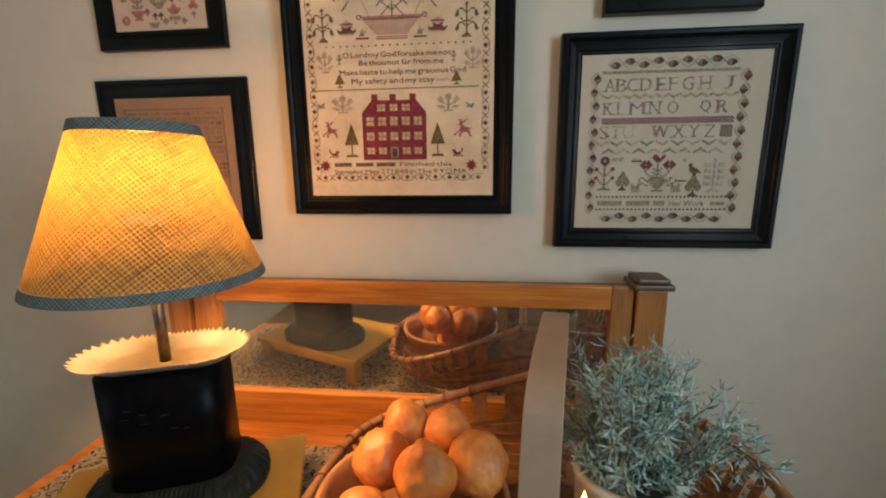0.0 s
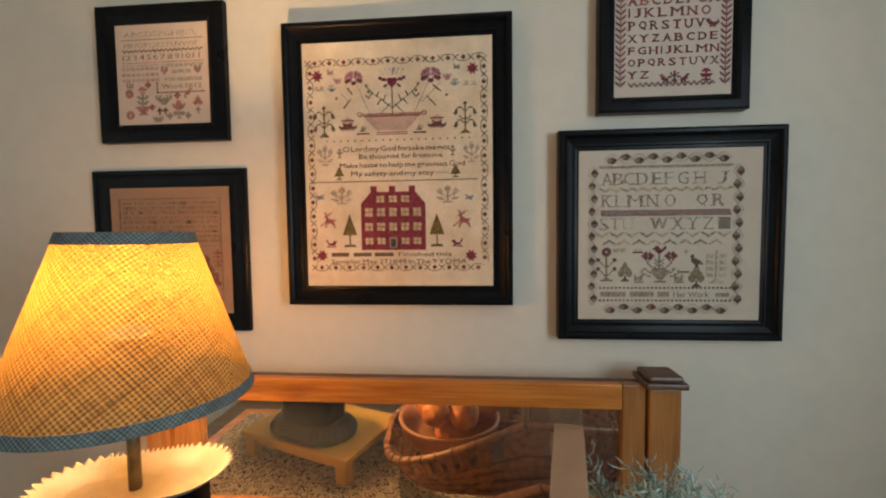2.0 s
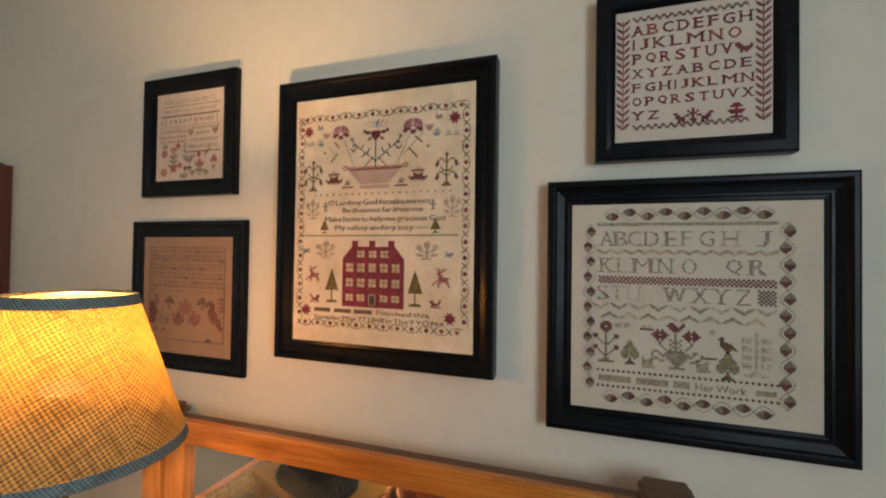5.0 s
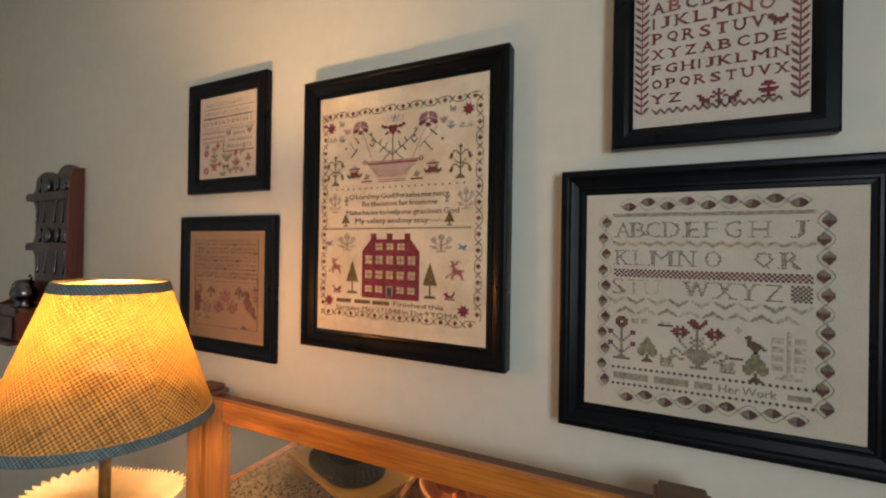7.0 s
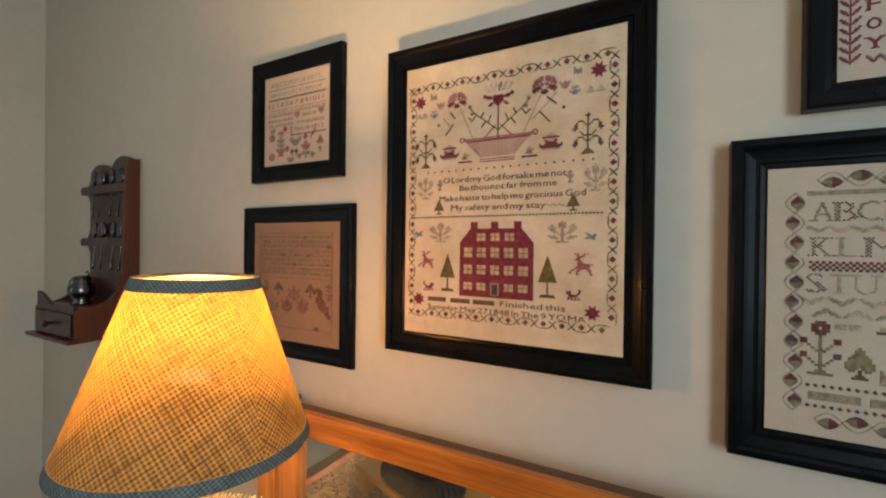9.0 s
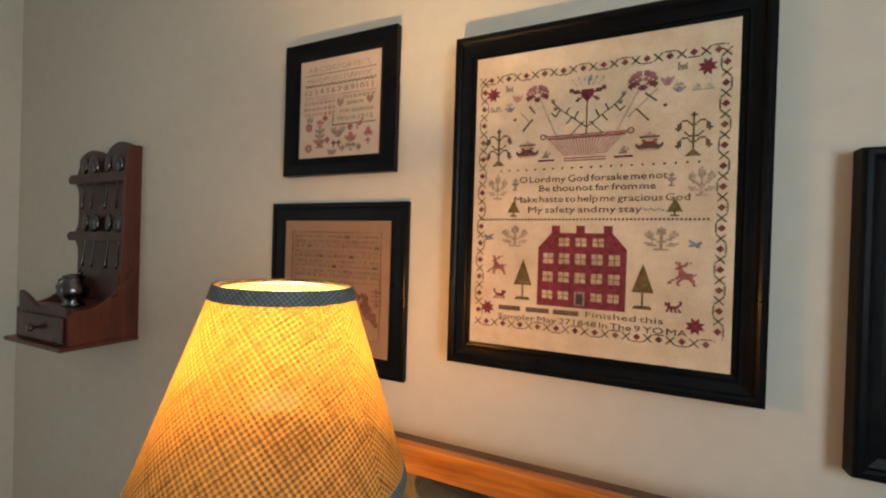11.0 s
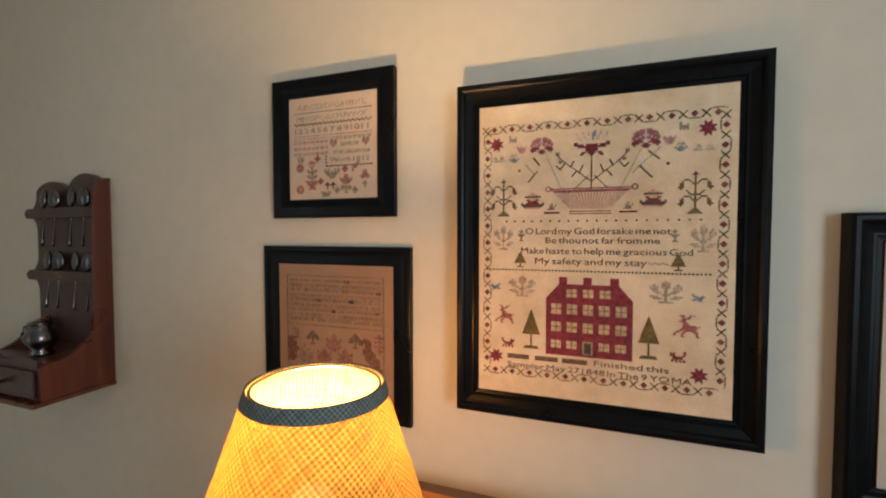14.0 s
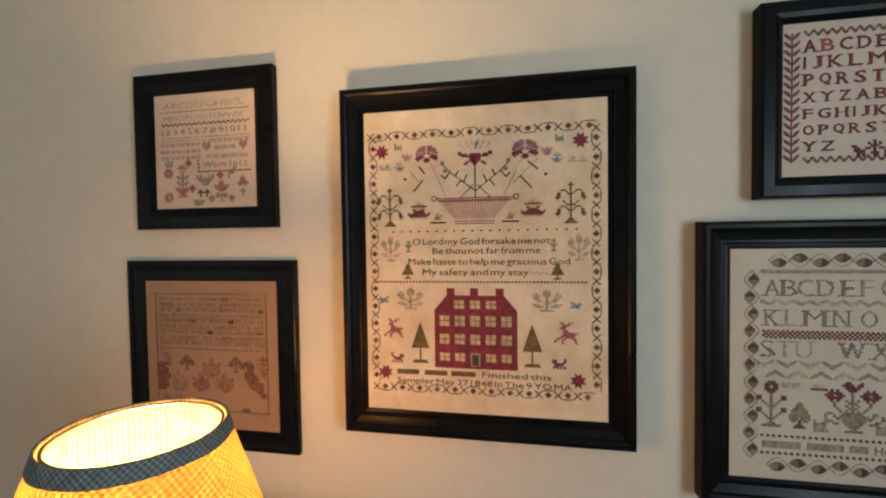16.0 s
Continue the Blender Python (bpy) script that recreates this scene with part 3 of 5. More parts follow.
n_stake = 56
for i in range(n_stake):
    a = 2 * math.pi * i / n_stake
    bm = bmesh.new()
    rows = 7
    cols = []
    half = 0.55 * math.pi / n_stake
    for k in range(rows + 1):
        f = k / rows
        cols.append([bm.verts.new(basket_point(a + s * half, f, d)) for s, d in ((-1, -0.0015), (1, -0.0015), (1, 0.0015), (-1, 0.0015))])
    for p, q in zip(cols, cols[1:]):
        for j in range(4):
            bm.faces.new((p[j], p[(j + 1) % 4], q[(j + 1) % 4], q[j]))
    bm.faces.new(cols[0])
    bm.faces.new(cols[-1])
    part("stake", bm, "wicker", basket)
for k in range(11):
    f = 0.04 + 0.54 * k / 10
    bm = bmesh.new()
    steps = n_stake * 4
    rings = []
    for i in range(steps):
        a = 2 * math.pi * i / steps
        over = 0.0032 * math.cos(i / 4 * math.pi + math.pi * (k % 2))
        rings.append([bm.verts.new(basket_point(a, f + df, over + d)) for df, d in ((-0.022, -0.001), (0.022, -0.001), (0.022, 0.001), (-0.022, 0.001))])
    for i in range(steps):
        p, q = rings[i], rings[(i + 1) % steps]
        for j in range(4):
            bm.faces.new((p[j], p[(j + 1) % 4], q[(j + 1) % 4], q[j]))
    part("weaver", bm, "wicker_dark" if k % 3 == 1 else "wicker", basket)
part("bottom", lathe([(0.80 * BRX, 0.0005), (0.80 * BRX, 0.006)], 48, 1, BRY / BRX), "wicker_dark", basket)
# rim hoop and its lashing
part("rim", tube([basket_point(2 * math.pi * i / 120, 1.0) for i in range(121)], 0.0085, 10), "wicker", basket, "", True)
for i in range(44):
    a = 2 * math.pi * i / 44
    p, q = basket_point(a, 1.0), basket_point(a + 0.05, 1.0)
    d = (q - p).normalized()
    u = d.orthogonal().normalized()
    v = d.cross(u)
    part("lashing", tube([p + d * (0.007 * t / (2 * math.pi) - 0.0035) + 0.0096 * (math.cos(t) * u + math.sin(t) * v) for t in [2 * math.pi * j / 12 for j in range(13)]], 0.0022, 5), "wicker_dark", basket)
# bentwood handle: a flat strap up one side, over and down the other
bm = bmesh.new()
secs = []
for i in range(41):
    f = i / 40
    s = -1 + 2 * f
    ang = math.pi * f
    y = -BRY * 0.97 * math.copysign(abs(math.cos(ang)) ** 0.34, math.cos(ang))
    z = 0.02 + 0.338 * abs(math.sin(ang)) ** 0.36
    secs.append(Vector((0.024 + 0.09 * y, y * 0.88, z)))
rings = []
for i, p in enumerate(secs):
    d = (secs[min(i + 1, 40)] - secs[max(i - 1, 0)]).normalized()
    nrm = Vector((1, 0, 0)).cross(d).normalized()
    rings.append([bm.verts.new(p + Vector((sx * 0.0205, 0, 0)) + nrm * sn * 0.0035) for sx, sn in ((-1, -1), (1, -1), (1, 1), (-1, 1))])
for p, q in zip(rings, rings[1:]):
    for j in range(4):
        bm.faces.new((p[j], p[(j + 1) % 4], q[(j + 1) % 4], q[j]))
bm.faces.new(rings[0])
bm.faces.new(rings[-1])
bmesh.ops.bevel(bm, geom=[e for e in bm.edges if abs((e.verts[0].co - e.verts[1].co).normalized().x) < 0.3], offset=0.001, segments=1, affect="EDGES")
part("handle", bm, "handle", basket, "flat pale ash handle strap")

BOWL = Vector((-0.115, 0.497, TOP + 0.014))
bowl = thing("fruit_bowl", "turned terracotta-brown bowl standing inside the basket", "bowl", pose(*BOWL))
part("bowl_body", lathe([(0.0, 0.0), (0.070, 0.0), (0.076, 0.004), (0.112, 0.042), (0.134, 0.072), (0.141, 0.098), (0.143, 0.106), (0.134, 0.106), (0.125, 0.072), (0.100, 0.040), (0.0, 0.014)], 64), "clay", bowl, "", True)


def gourd(x, y, z, r, tilt, turn, seed, neck):
    rg = random.Random(seed)
    off = Vector((rg.uniform(0, 50), rg.uniform(0, 50), rg.uniform(0, 50)))
    bm = bmesh.new()
    bmesh.ops.create_icosphere(bm, subdivisions=5, radius=1.0)
    for v in bm.verts:
        c = v.co.copy()
        f = 0.13 * noise.noise(c * 1.3 + off) + 0.05 * (0.35 - abs(noise.noise(c * 2.6 + off))) + 0.022 * noise.noise(c * 6 + off)
        pinch = 1 - neck * max(0.0, c.z) ** 1.5 * 0.30
        v.co = Vector((c.x * pinch, c.y * pinch, c.z * (1 + neck * 0.25 * (c.z > 0)))) * r * (1 + f)
    top = thing("gourd", "lumpy dried orange gourd heaped in the bowl", "gourd", pose(x, y, z, tilt, 0, turn), "gourds in the bowl")
    part("flesh", bm, "gourd", top, "", True)


for g in ((-0.143, 0.590, 1.074, 0.044, 10, 30, 1, 0.25), (-0.070, 0.585, 1.068, 0.044, 14, 200, 2, 0.2), (-0.162, 0.513, 1.066, 0.049, 20, 80, 3, 0.3),
          (-0.093, 0.480, 1.072, 0.050, 8, -10, 4, 1.1), (-0.020, 0.510, 1.070, 0.051, 16, 140, 5, 0.4), (-0.175, 0.440, 1.030, 0.045, 12, 60, 6, 0.2),
          (-0.030, 0.440, 1.020, 0.044, 12, 300, 7, 0.2), (-0.105, 0.550, 1.000, 0.050, 0, 0, 8, 0.1), (-0.100, 0.420, 1.000, 0.046, 0, 0, 9, 0.1)):
    gourd(*g[:3], g[3] * 0.87, *g[4:])

POT = Vector((0.185, 0.505, TOP + 0.014))
pot = thing("stoneware_pot", "pale stoneware crock holding the plant inside the basket", "plant pot", pose(*POT))
part("pot_body", lathe([(0.0, 0.0), (0.056, 0.0), (0.060, 0.006), (0.064, 0.070), (0.066, 0.147), (0.070, 0.155), (0.070, 0.167), (0.062, 0.169), (0.058, 0.151), (0.0, 0.145)], 48), "pot", pot, "", True)
plant = thing("rosemary_plant", "grey-green feathery herb plant in the crock", "plant", pose(POT.x, POT.y, POT.z + 0.1455))
rp = random.Random(21)
leaf_v, leaf_f, stem_bm = [], [], bmesh.new()
n_sprig = 135
for s in range(n_sprig):
    az = rp.uniform(0, 2 * math.pi)
    lean = rp.uniform(0.02, 0.75)
    if math.sin(az) < 0:
        lean *= 0.32
    if math.cos(az) > 0.3:
        lean *= 0.8
    length, droop = rp.uniform(0.10, 0.20), rp.uniform(-0.03, 0.09)
    if s % 16 == 0:
        az, lean, length = rp.uniform(-0.6, 0.4), 0.80, 0.17
    if s % 8 == 1:
        # short sprigs that fall over the front of the crock
        az, lean, length, droop = rp.uniform(-2.9, -0.1), rp.uniform(0.4, 0.7), rp.uniform(0.060, 0.080), 0.0
    p = Vector((0.035 * math.cos(az) * rp.random(), 0.035 * math.sin(az) * rp.random(), 0.0))
    d = Vector((math.cos(az) * lean, math.sin(az) * lean, 1.1 - 0.6 * lean)).normalized()
    pts = [p.copy()]
    seg = 9
    for k in range(seg):
        d = (d + Vector((rp.uniform(-0.16, 0.16), rp.uniform(-0.16, 0.16), droop + rp.uniform(-0.05, 0.05)))).normalized()
        p = p + d * length / seg
        pts.append(p.copy())
    tube(pts, lambda f: 0.0014 * (1 - 0.75 * f), 4, stem_bm)
    for k in range(3, seg + 1):
        for w in range(6 if k > 5 else 4):
            base = pts[k - 1].lerp(pts[k], rp.random())
            ax = (pts[k] - pts[k - 1]).normalized()
            o = ax.orthogonal().normalized()
            o.rotate(Matrix.Rotation(rp.uniform(0, 2 * math.pi), 3, ax))
            ll, lw = rp.uniform(0.016, 0.031), rp.uniform(0.0012, 0.0020)
            curl = rp.uniform(-0.5, 1.3)
            d1 = (o + ax * rp.uniform(0.1, 0.7)).normalized()
            d2 = (d1 + ax * curl).normalized()
            d3 = (d2 + ax * curl - o * 0.5 * abs(curl)).normalized()
            sd = d1.cross(ax).normalized() * lw
            up = sd.cross(d2).normalized() * lw * 0.5
            m1 = base + d1 * ll * 0.36
            m2 = m1 + d2 * ll * 0.34
            i0 = len(leaf_v)
            leaf_v += [base, m1 + sd, m1 + up, m1 - sd, m1 - up, m2 + sd * 0.8, m2 + up, m2 - sd * 0.8, m2 - up, m2 + d3 * ll * 0.3]
            for e in range(4):
                g = (e + 1) % 4
                leaf_f += [(i0, i0 + 1 + e, i0 + 1 + g), (i0 + 1 + e, i0 + 5 + e, i0 + 5 + g, i0 + 1 + g), (i0 + 5 + e, i0 + 9, i0 + 5 + g)]
tagged(part("stem", stem_bm, "stem", plant), kind="stuff")
me = bpy.data.meshes.new("foliage")
me.from_pydata([tuple(v) for v in leaf_v], [], leaf_f)
me.materials.append(MAT["leaf"])
fo = new("foliage", me)
fo.parent = plant
tagged(fo, "narrow grey-green needle leaves", kind="stuff")

taper = thing("candle", "ivory taper with a small glowing flame in the basket", "candle", pose(0.108, 0.415, TOP + 0.014))
TIP = 0.202
part("wax", lathe([(0.0, 0.0), (0.0115, 0.0), (0.0105, TIP - 0.036), (0.0085, TIP - 0.030), (0.0, TIP - 0.032)], 20), "candle", taper, "", True)
part("flame", lathe([(0.0, TIP - 0.0315), (0.0048, TIP - 0.022), (0.0042, TIP - 0.014), (0.0, TIP)], 14), "flame", taper, "small glowing flame tip", True)

# ---------- spoon rack ----------
RX0, RX1, RZ = -1.785, -1.450, 1.307
rack = thing("spoon_rack", "dark mahogany wall spoon rack with scalloped back and drawer", "spoon rack", pose(RX1, WALL_Y - 0.001, RZ))
W = RX1 - RX0  # local x from -W to 0, -y out of the wall
lobes = []
# left edge: concave runs between outward cusps level with the rails
for i in range(61):
    z = 0.10 + 0.44 * i / 60
    cusp = sum(max(0.0, 1 - abs(z - k) / 0.048) ** 1.8 for k in (0.300, 0.478))
    lobes.append((-W + 0.030 - 0.036 * cusp - 0.008 * max(0.0, (0.16 - z) / 0.06), z))
for i in range(1, 49):
    f = i / 48
    x = -W + 0.030 + (W - 0.042) * f
    two = abs(math.sin(f * math.pi * 2.0)) ** 0.5
    z = 0.535 + 0.045 * two * (0.75 if f < 0.5 else 1.0) + 0.006 * (f > 0.5)
    lobes.append((x, z))
lobes.append((-0.012, 0.0125))
lobes.append((-W + 0.022, 0.0125))
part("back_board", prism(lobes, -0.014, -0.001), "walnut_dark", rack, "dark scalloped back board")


def side_panel(x, tall):
    prof = [(-0.001, 0.012), (-0.166, 0.012), (-0.168, 0.092)]
    for i in range(13):
        t = i / 12 * math.pi / 2
        prof.append((-0.156 + 0.106 * math.sin(t), 0.100 + 0.085 * (1 - math.cos(t))))
    if tall < 0.3:
        prof = prof[:12] + [(-0.060, tall - 0.012), (-0.015, tall)]
    else:
        prof += [(-0.047, 0.24), (-0.045, 0.42), (-0.040, tall - 0.03), (-0.032, tall - 0.004), (-0.001, tall)]
    bm = bmesh.new()
    a = [bm.verts.new((x, y, z)) for y, z in prof]
    b = [bm.verts.new((x + 0.011, y, z)) for y, z in prof]
    bm.faces.new(a)
    bm.faces.new(b)
    for i in range(len(a)):
        j = (i + 1) % len(a)
        bm.faces.new((a[i], a[j], b[j], b[i]))
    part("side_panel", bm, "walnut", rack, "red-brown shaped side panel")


side_panel(-0.0115, 0.570)
side_panel(-W + 0.060, 0.175)
part("base_board", box(-W + 0.040, -0.187, 0, 0.004, -0.001, 0.0115, 0.003), "walnut", rack)
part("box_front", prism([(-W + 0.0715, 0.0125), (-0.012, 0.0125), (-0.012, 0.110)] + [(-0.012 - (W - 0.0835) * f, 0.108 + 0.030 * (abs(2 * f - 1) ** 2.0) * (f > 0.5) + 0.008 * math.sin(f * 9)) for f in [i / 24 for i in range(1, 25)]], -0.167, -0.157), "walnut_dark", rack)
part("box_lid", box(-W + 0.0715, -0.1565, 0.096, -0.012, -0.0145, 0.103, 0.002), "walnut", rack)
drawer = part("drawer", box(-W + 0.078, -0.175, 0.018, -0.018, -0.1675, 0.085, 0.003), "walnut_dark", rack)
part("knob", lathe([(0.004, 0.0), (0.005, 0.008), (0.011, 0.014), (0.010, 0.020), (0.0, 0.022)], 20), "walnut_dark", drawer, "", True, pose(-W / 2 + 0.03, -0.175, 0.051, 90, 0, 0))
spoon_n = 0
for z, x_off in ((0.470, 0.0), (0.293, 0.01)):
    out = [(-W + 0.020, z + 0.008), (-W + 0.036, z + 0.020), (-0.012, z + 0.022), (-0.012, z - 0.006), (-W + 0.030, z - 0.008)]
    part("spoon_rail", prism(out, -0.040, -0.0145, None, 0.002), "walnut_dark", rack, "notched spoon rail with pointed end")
    for i in range(4):
        x = -W + (0.092, 0.140, 0.215, 0.268)[i] + x_off
        sp = thing("spoon", "pewter spoon hanging in the rack", "spoon", pose(RX1 + x, WALL_Y - 0.030, RZ + z + 0.018, -3, 0, 12 if i % 2 else -15), "spoons in the rack")
        bm = bmesh.new()
        bmesh.ops.create_uvsphere(bm, u_segments=18, v_segments=12, radius=1.0)
        for v in bm.verts:
            v.co = Vector((v.co.x * 0.0195 * (1 - 0.12 * v.co.z), v.co.y * 0.0085, v.co.z * 0.028 + 0.030))
        part("spoon_bowl", bm, "pewter", sp, "", True)
        part("spoon_handle", tube([(0, 0, 0.004), (0, 0.001, -0.02), (0, 0.002, -0.065), (0, 0.001, -0.095), (0, 0, -0.105)], lambda f: 0.0028 + 0.0036 * max(0, f - 0.5), 8, None, 0.6), "pewter", sp, "", True)

jug = thing("pewter_jug", "small pewter jug on the ledge of the spoon rack", "jug", pose(-1.556, 0.802, RZ + 0.1035, 0, 0, 200) @ Matrix.Scale(1.0, 4))
part("jug_body", lathe([(0.0, 0.0), (0.026, 0.0), (0.027, 0.006), (0.020, 0.012), (0.033, 0.030), (0.036, 0.046), (0.030, 0.062), (0.022, 0.070), (0.025, 0.080), (0.023, 0.080), (0.019, 0.068), (0.0, 0.060)], 32), "pewter", jug, "", True)
part("lid", lathe([(0.025, 0.0805), (0.025, 0.084), (0.012, 0.089), (0.0, 0.090)], 28), "pewter", jug, "", True)
part("jug_handle", tube([(0.022, 0, 0.076), (0.042, 0, 0.072), (0.050, 0, 0.052), (0.040, 0, 0.028), (0.031, 0, 0.026)], 0.0032, 8), "pewter", jug, "", True)
part("thumb_piece", tube([(-0.020, 0, 0.083), (-0.026, 0, 0.096), (-0.020, 0, 0.104), (-0.014, 0, 0.098)], 0.0028, 6), "pewter", jug, "", True)


# ---------- stitching on the samplers ----------
# letters whose stems carry a serif at the head and at the foot
SERIF_FEET = ("BDEFHIKLMNPRUVWXYJ", "ABDEFHIKLMNPRTXY")


class Cloth:
    """The linen of one frame; u to the right and v down, both 0 to 1."""

    def __init__(self, made, width):
        self.top, self.w, self.h, self.y = made
        self.m = width
        self.lw, self.lh = self.w - 2 * width, self.h - 2 * width

    def xz(self, u, v):
        return -self.w / 2 + self.m + u * self.lw, self.h - self.m - v * self.lh

    def mesh(self, name, boxes, label=""):
        """boxes: (x, z, half width, half height, quarter turn 0/1, colour); one raised stitch each."""
        keys = sorted({b[5] for b in boxes})
        vs, fs, mi = [], [], []
        for x, z, a, b, turn, key in boxes:
            i = len(vs)
            ring = ((-a, -b), (a, -b), (a, b), (-a, b)) if not turn else ((0, -b), (a, 0), (0, b), (-a, 0))
            for d in (0.0003, -0.0006):
                vs += [(x + p, self.y + d, z + q) for p, q in ring]
            fs += [(i + 4, i + 5, i + 6, i + 7)] + [(i + k, i + (k + 1) % 4, i + 4 + (k + 1) % 4, i + 4 + k) for k in range(4)]
            mi += [keys.index(key)] * 5
        me = bpy.data.meshes.new(name)
        me.from_pydata(vs, [], fs)
        for k in keys:
            me.materials.append(MAT[k])
        me.polygons.foreach_set("material_index", mi)
        ob = new(name, me)
        ob.parent = self.top
        if label:
            ob["label"] = label
        return ob

    def chart(self, name, u, v, rows, cell, palette, label="", flip=False, square=1.0, fill=0.50):
        """A cross-stitch chart centred at u, v."""
        x0, z0 = self.xz(u, v)
        rows = [r[::-1] if flip else r for r in rows]
        n = max(len(r) for r in rows)
        boxes = []
        for j, r in enumerate(rows):
            for i, c in enumerate(r):
                if c in palette:
                    boxes.append((x0 + (i - (n - 1) / 2) * cell, z0 + ((len(rows) - 1) / 2 - j) * cell * square, cell * fill, cell * fill * square, 0, palette[c]))
        return self.mesh(name, boxes, label)

    def line(self, name, p, q, count, a, b, keys, turn=0, amp=0.0, period=0.0, smooth=False):
        """A row of stitches from p to q, waving by amp if a period (in stitches) is given."""
        (x0, z0), (x1, z1) = self.xz(*p), self.xz(*q)
        d = Vector((x1 - x0, z1 - z0))
        nrm = Vector((-d.y, d.x)).normalized()
        boxes = []
        for i in range(count):
            f = i / (count - 1)
            off = 0.0
            if period:
                ph = (i / period) % 1.0
                off = amp * math.sin(2 * math.pi * ph) if smooth else max(-amp * 0.75, min(amp * 0.75, amp * (4 * abs(ph - 0.5) - 1)))
            boxes.append((x0 + d.x * f + nrm.x * off, z0 + d.y * f + nrm.y * off, a, b, turn, keys[i % len(keys)]))
        return self.mesh(name, boxes)

    def patch(self, name, outline, key, lift=0.0006, parent=None):
        """A solid stitched shape from (u, v) corners."""
        pts = [self.xz(u, v) for u, v in outline]
        return part(name, prism(pts, self.y + 0.0002, self.y - lift), key, parent or self.top)

    def word(self, name, word, bold):
        """One word as a flat bmesh of the built-in font, its left edge and its width."""
        cu = bpy.data.curves.new(name, "FONT")
        cu.body, cu.size, cu.offset, cu.resolution_u = word, 1.0, bold, 2
        tmp = bpy.data.objects.new(name, cu)
        scene.collection.objects.link(tmp)
        me = bpy.data.meshes.new_from_object(tmp.evaluated_get(bpy.context.evaluated_depsgraph_get()))
        bpy.data.objects.remove(tmp)
        bpy.data.curves.remove(cu)
        bm = bmesh.new()
        bm.from_mesh(me)
        bpy.data.meshes.remove(me)
        xs = [p.co.x for p in bm.verts]
        return bm, min(xs), max(xs) - min(xs)

    def text(self, name, words, u, v, height, key, width=0.0, align="LEFT", bold=0.0):
        """Lettering with the built-in font, word by word; width in u squeezes or stretches the line to fit."""
        made = [self.word(name, w, bold) for w in words.split()]
        size = height * self.lh / 0.70
        gap = 0.20
        wide = sum(w for *_, w in made) + gap * (len(made) - 1)
        kx = width * self.lw / wide if width else size
        x0, z0 = self.xz(u, v)
        x0 -= {"LEFT": 0.0, "CENTER": kx * wide / 2}[align]
        for bm, lo, w in made:
            for p in bm.verts:
                p.co = Vector((x0 + (p.co.x - lo) * kx, self.y - 0.0006, z0 + (p.co.y - 0.35) * size))
            ext = bmesh.ops.extrude_face_region(bm, geom=bm.faces[:])
            for g in ext["geom"]:
                if isinstance(g, bmesh.types.BMVert):
                    g.co.y += 0.0008
            part(name, bm, key, self.top)
            x0 += (w + gap) * kx

    def stitched(self, name, ch, u, v, height, width, key, tall=9, fill=0.44, serif=True, bold=0.012, crossed=False):
        """One capital of the built-in font worked in square cross stitches, with slab serifs at its stems."""
        bm, lo, w = self.word(name, ch, bold)
        bmesh.ops.triangulate(bm, faces=bm.faces[:])
        tris = [[(p.co.x - lo, p.co.y) for p in f.verts] for f in bm.faces]
        bm.free()
        bottom = min(q for t in tris for p, q in t)
        rise = max(q for t in tris for p, q in t) - bottom
        cell = height * self.lh / tall
        wide = max(1 if ch == "I" else 3, round(width * self.lw / cell))
        on = set()
        for j in range(tall):
            for i in range(wide):
                hits = 0
                for du, dv in ((0.5, 0.5), (0.25, 0.25), (0.75, 0.75), (0.25, 0.75), (0.75, 0.25)):
                    p, q = (i + du) / wide * w, bottom + (j + dv) / tall * rise
                    hits += any(geometry.intersect_point_tri_2d((p, q), *t) for t in tris)
                if hits > (2 if ch != "I" else 0):
                    on.add((i, j))
        if serif:
            for row in (0, tall - 1):
                if ch in SERIF_FEET[row == 0]:
                    cells = sorted(i for i, j in on if j == row) or [0]
                    ends = {cells[0], cells[-1]} if len(cells) < wide - 1 else set()
                    if ch in "BDEFLPR" or ch in "ZSG":
                        ends = {cells[0]}
                    on |= {(e + d, row) for e in ends for d in ((-1, 1) if tall < 12 else (-2, -1, 1, 2))}
        if crossed:
            # stems worked as two columns of alternate crosses
            on = {(i, j) for i, j in on | {(i + 1, j) for i, j in on} if (i + j) % 2 == 0}
        x0, z0 = self.xz(u, v)
        boxes = [(x0 + (i - (wide - 1) / 2) * cell, z0 + (j - (tall - 1) / 2) * cell, cell * fill, cell * fill, 0, key) for i, j in sorted(on)]
        return self.mesh(name, boxes)

    def bars(self, name, spots, key):
        """Plain stitched bars in place of lettering: (u, v, width, height)."""
        for u, v, w, h in spots:
            x, z = self.xz(u, v)
            self.mesh(name[:-1], [(x, z, w * self.lw / 2, h * self.lh / 2, 0, key)])


STAR = ["....r....r....", "....rr..rr....", "....rrrrrr....", "....rrrrrr....", "rrrrrrrrrrrrrr", ".rrrrrrrrrrrr.", "..rrrrrrrrrr..", "..rrrrrrrrrr..", ".rrrrrrrrrrrr.", "rrrrrrrrrrrrrr", "....rrrrrr....", "....rrrrrr....", "....rr..rr....", "....r....r...."]
DEER = ["....r.r...r.r...", ".....rr..rr.....", "......rrrr......", ".....rrr........", "....rrrr........", "......rrr.......", "......rrrr......", "......rrrrrrrr.r", "......rrrrrrrrr.", ".....rrrrrrrrr..", "....rr.rrrrrrr..", "..rr..rr....rrr.", ".r...rr......rr.", "rr...r........r.", ".....rr.......rr"]
DOG = ["..........rr", "r.rr.......r", "rrrr......rr", "rrrr.....rr.", "..rrrrrrrr..", "..rrrrrrr...", "..r.rr.r.r..", ".rr.r..r..r.", ".r..rr.rr.rr"]
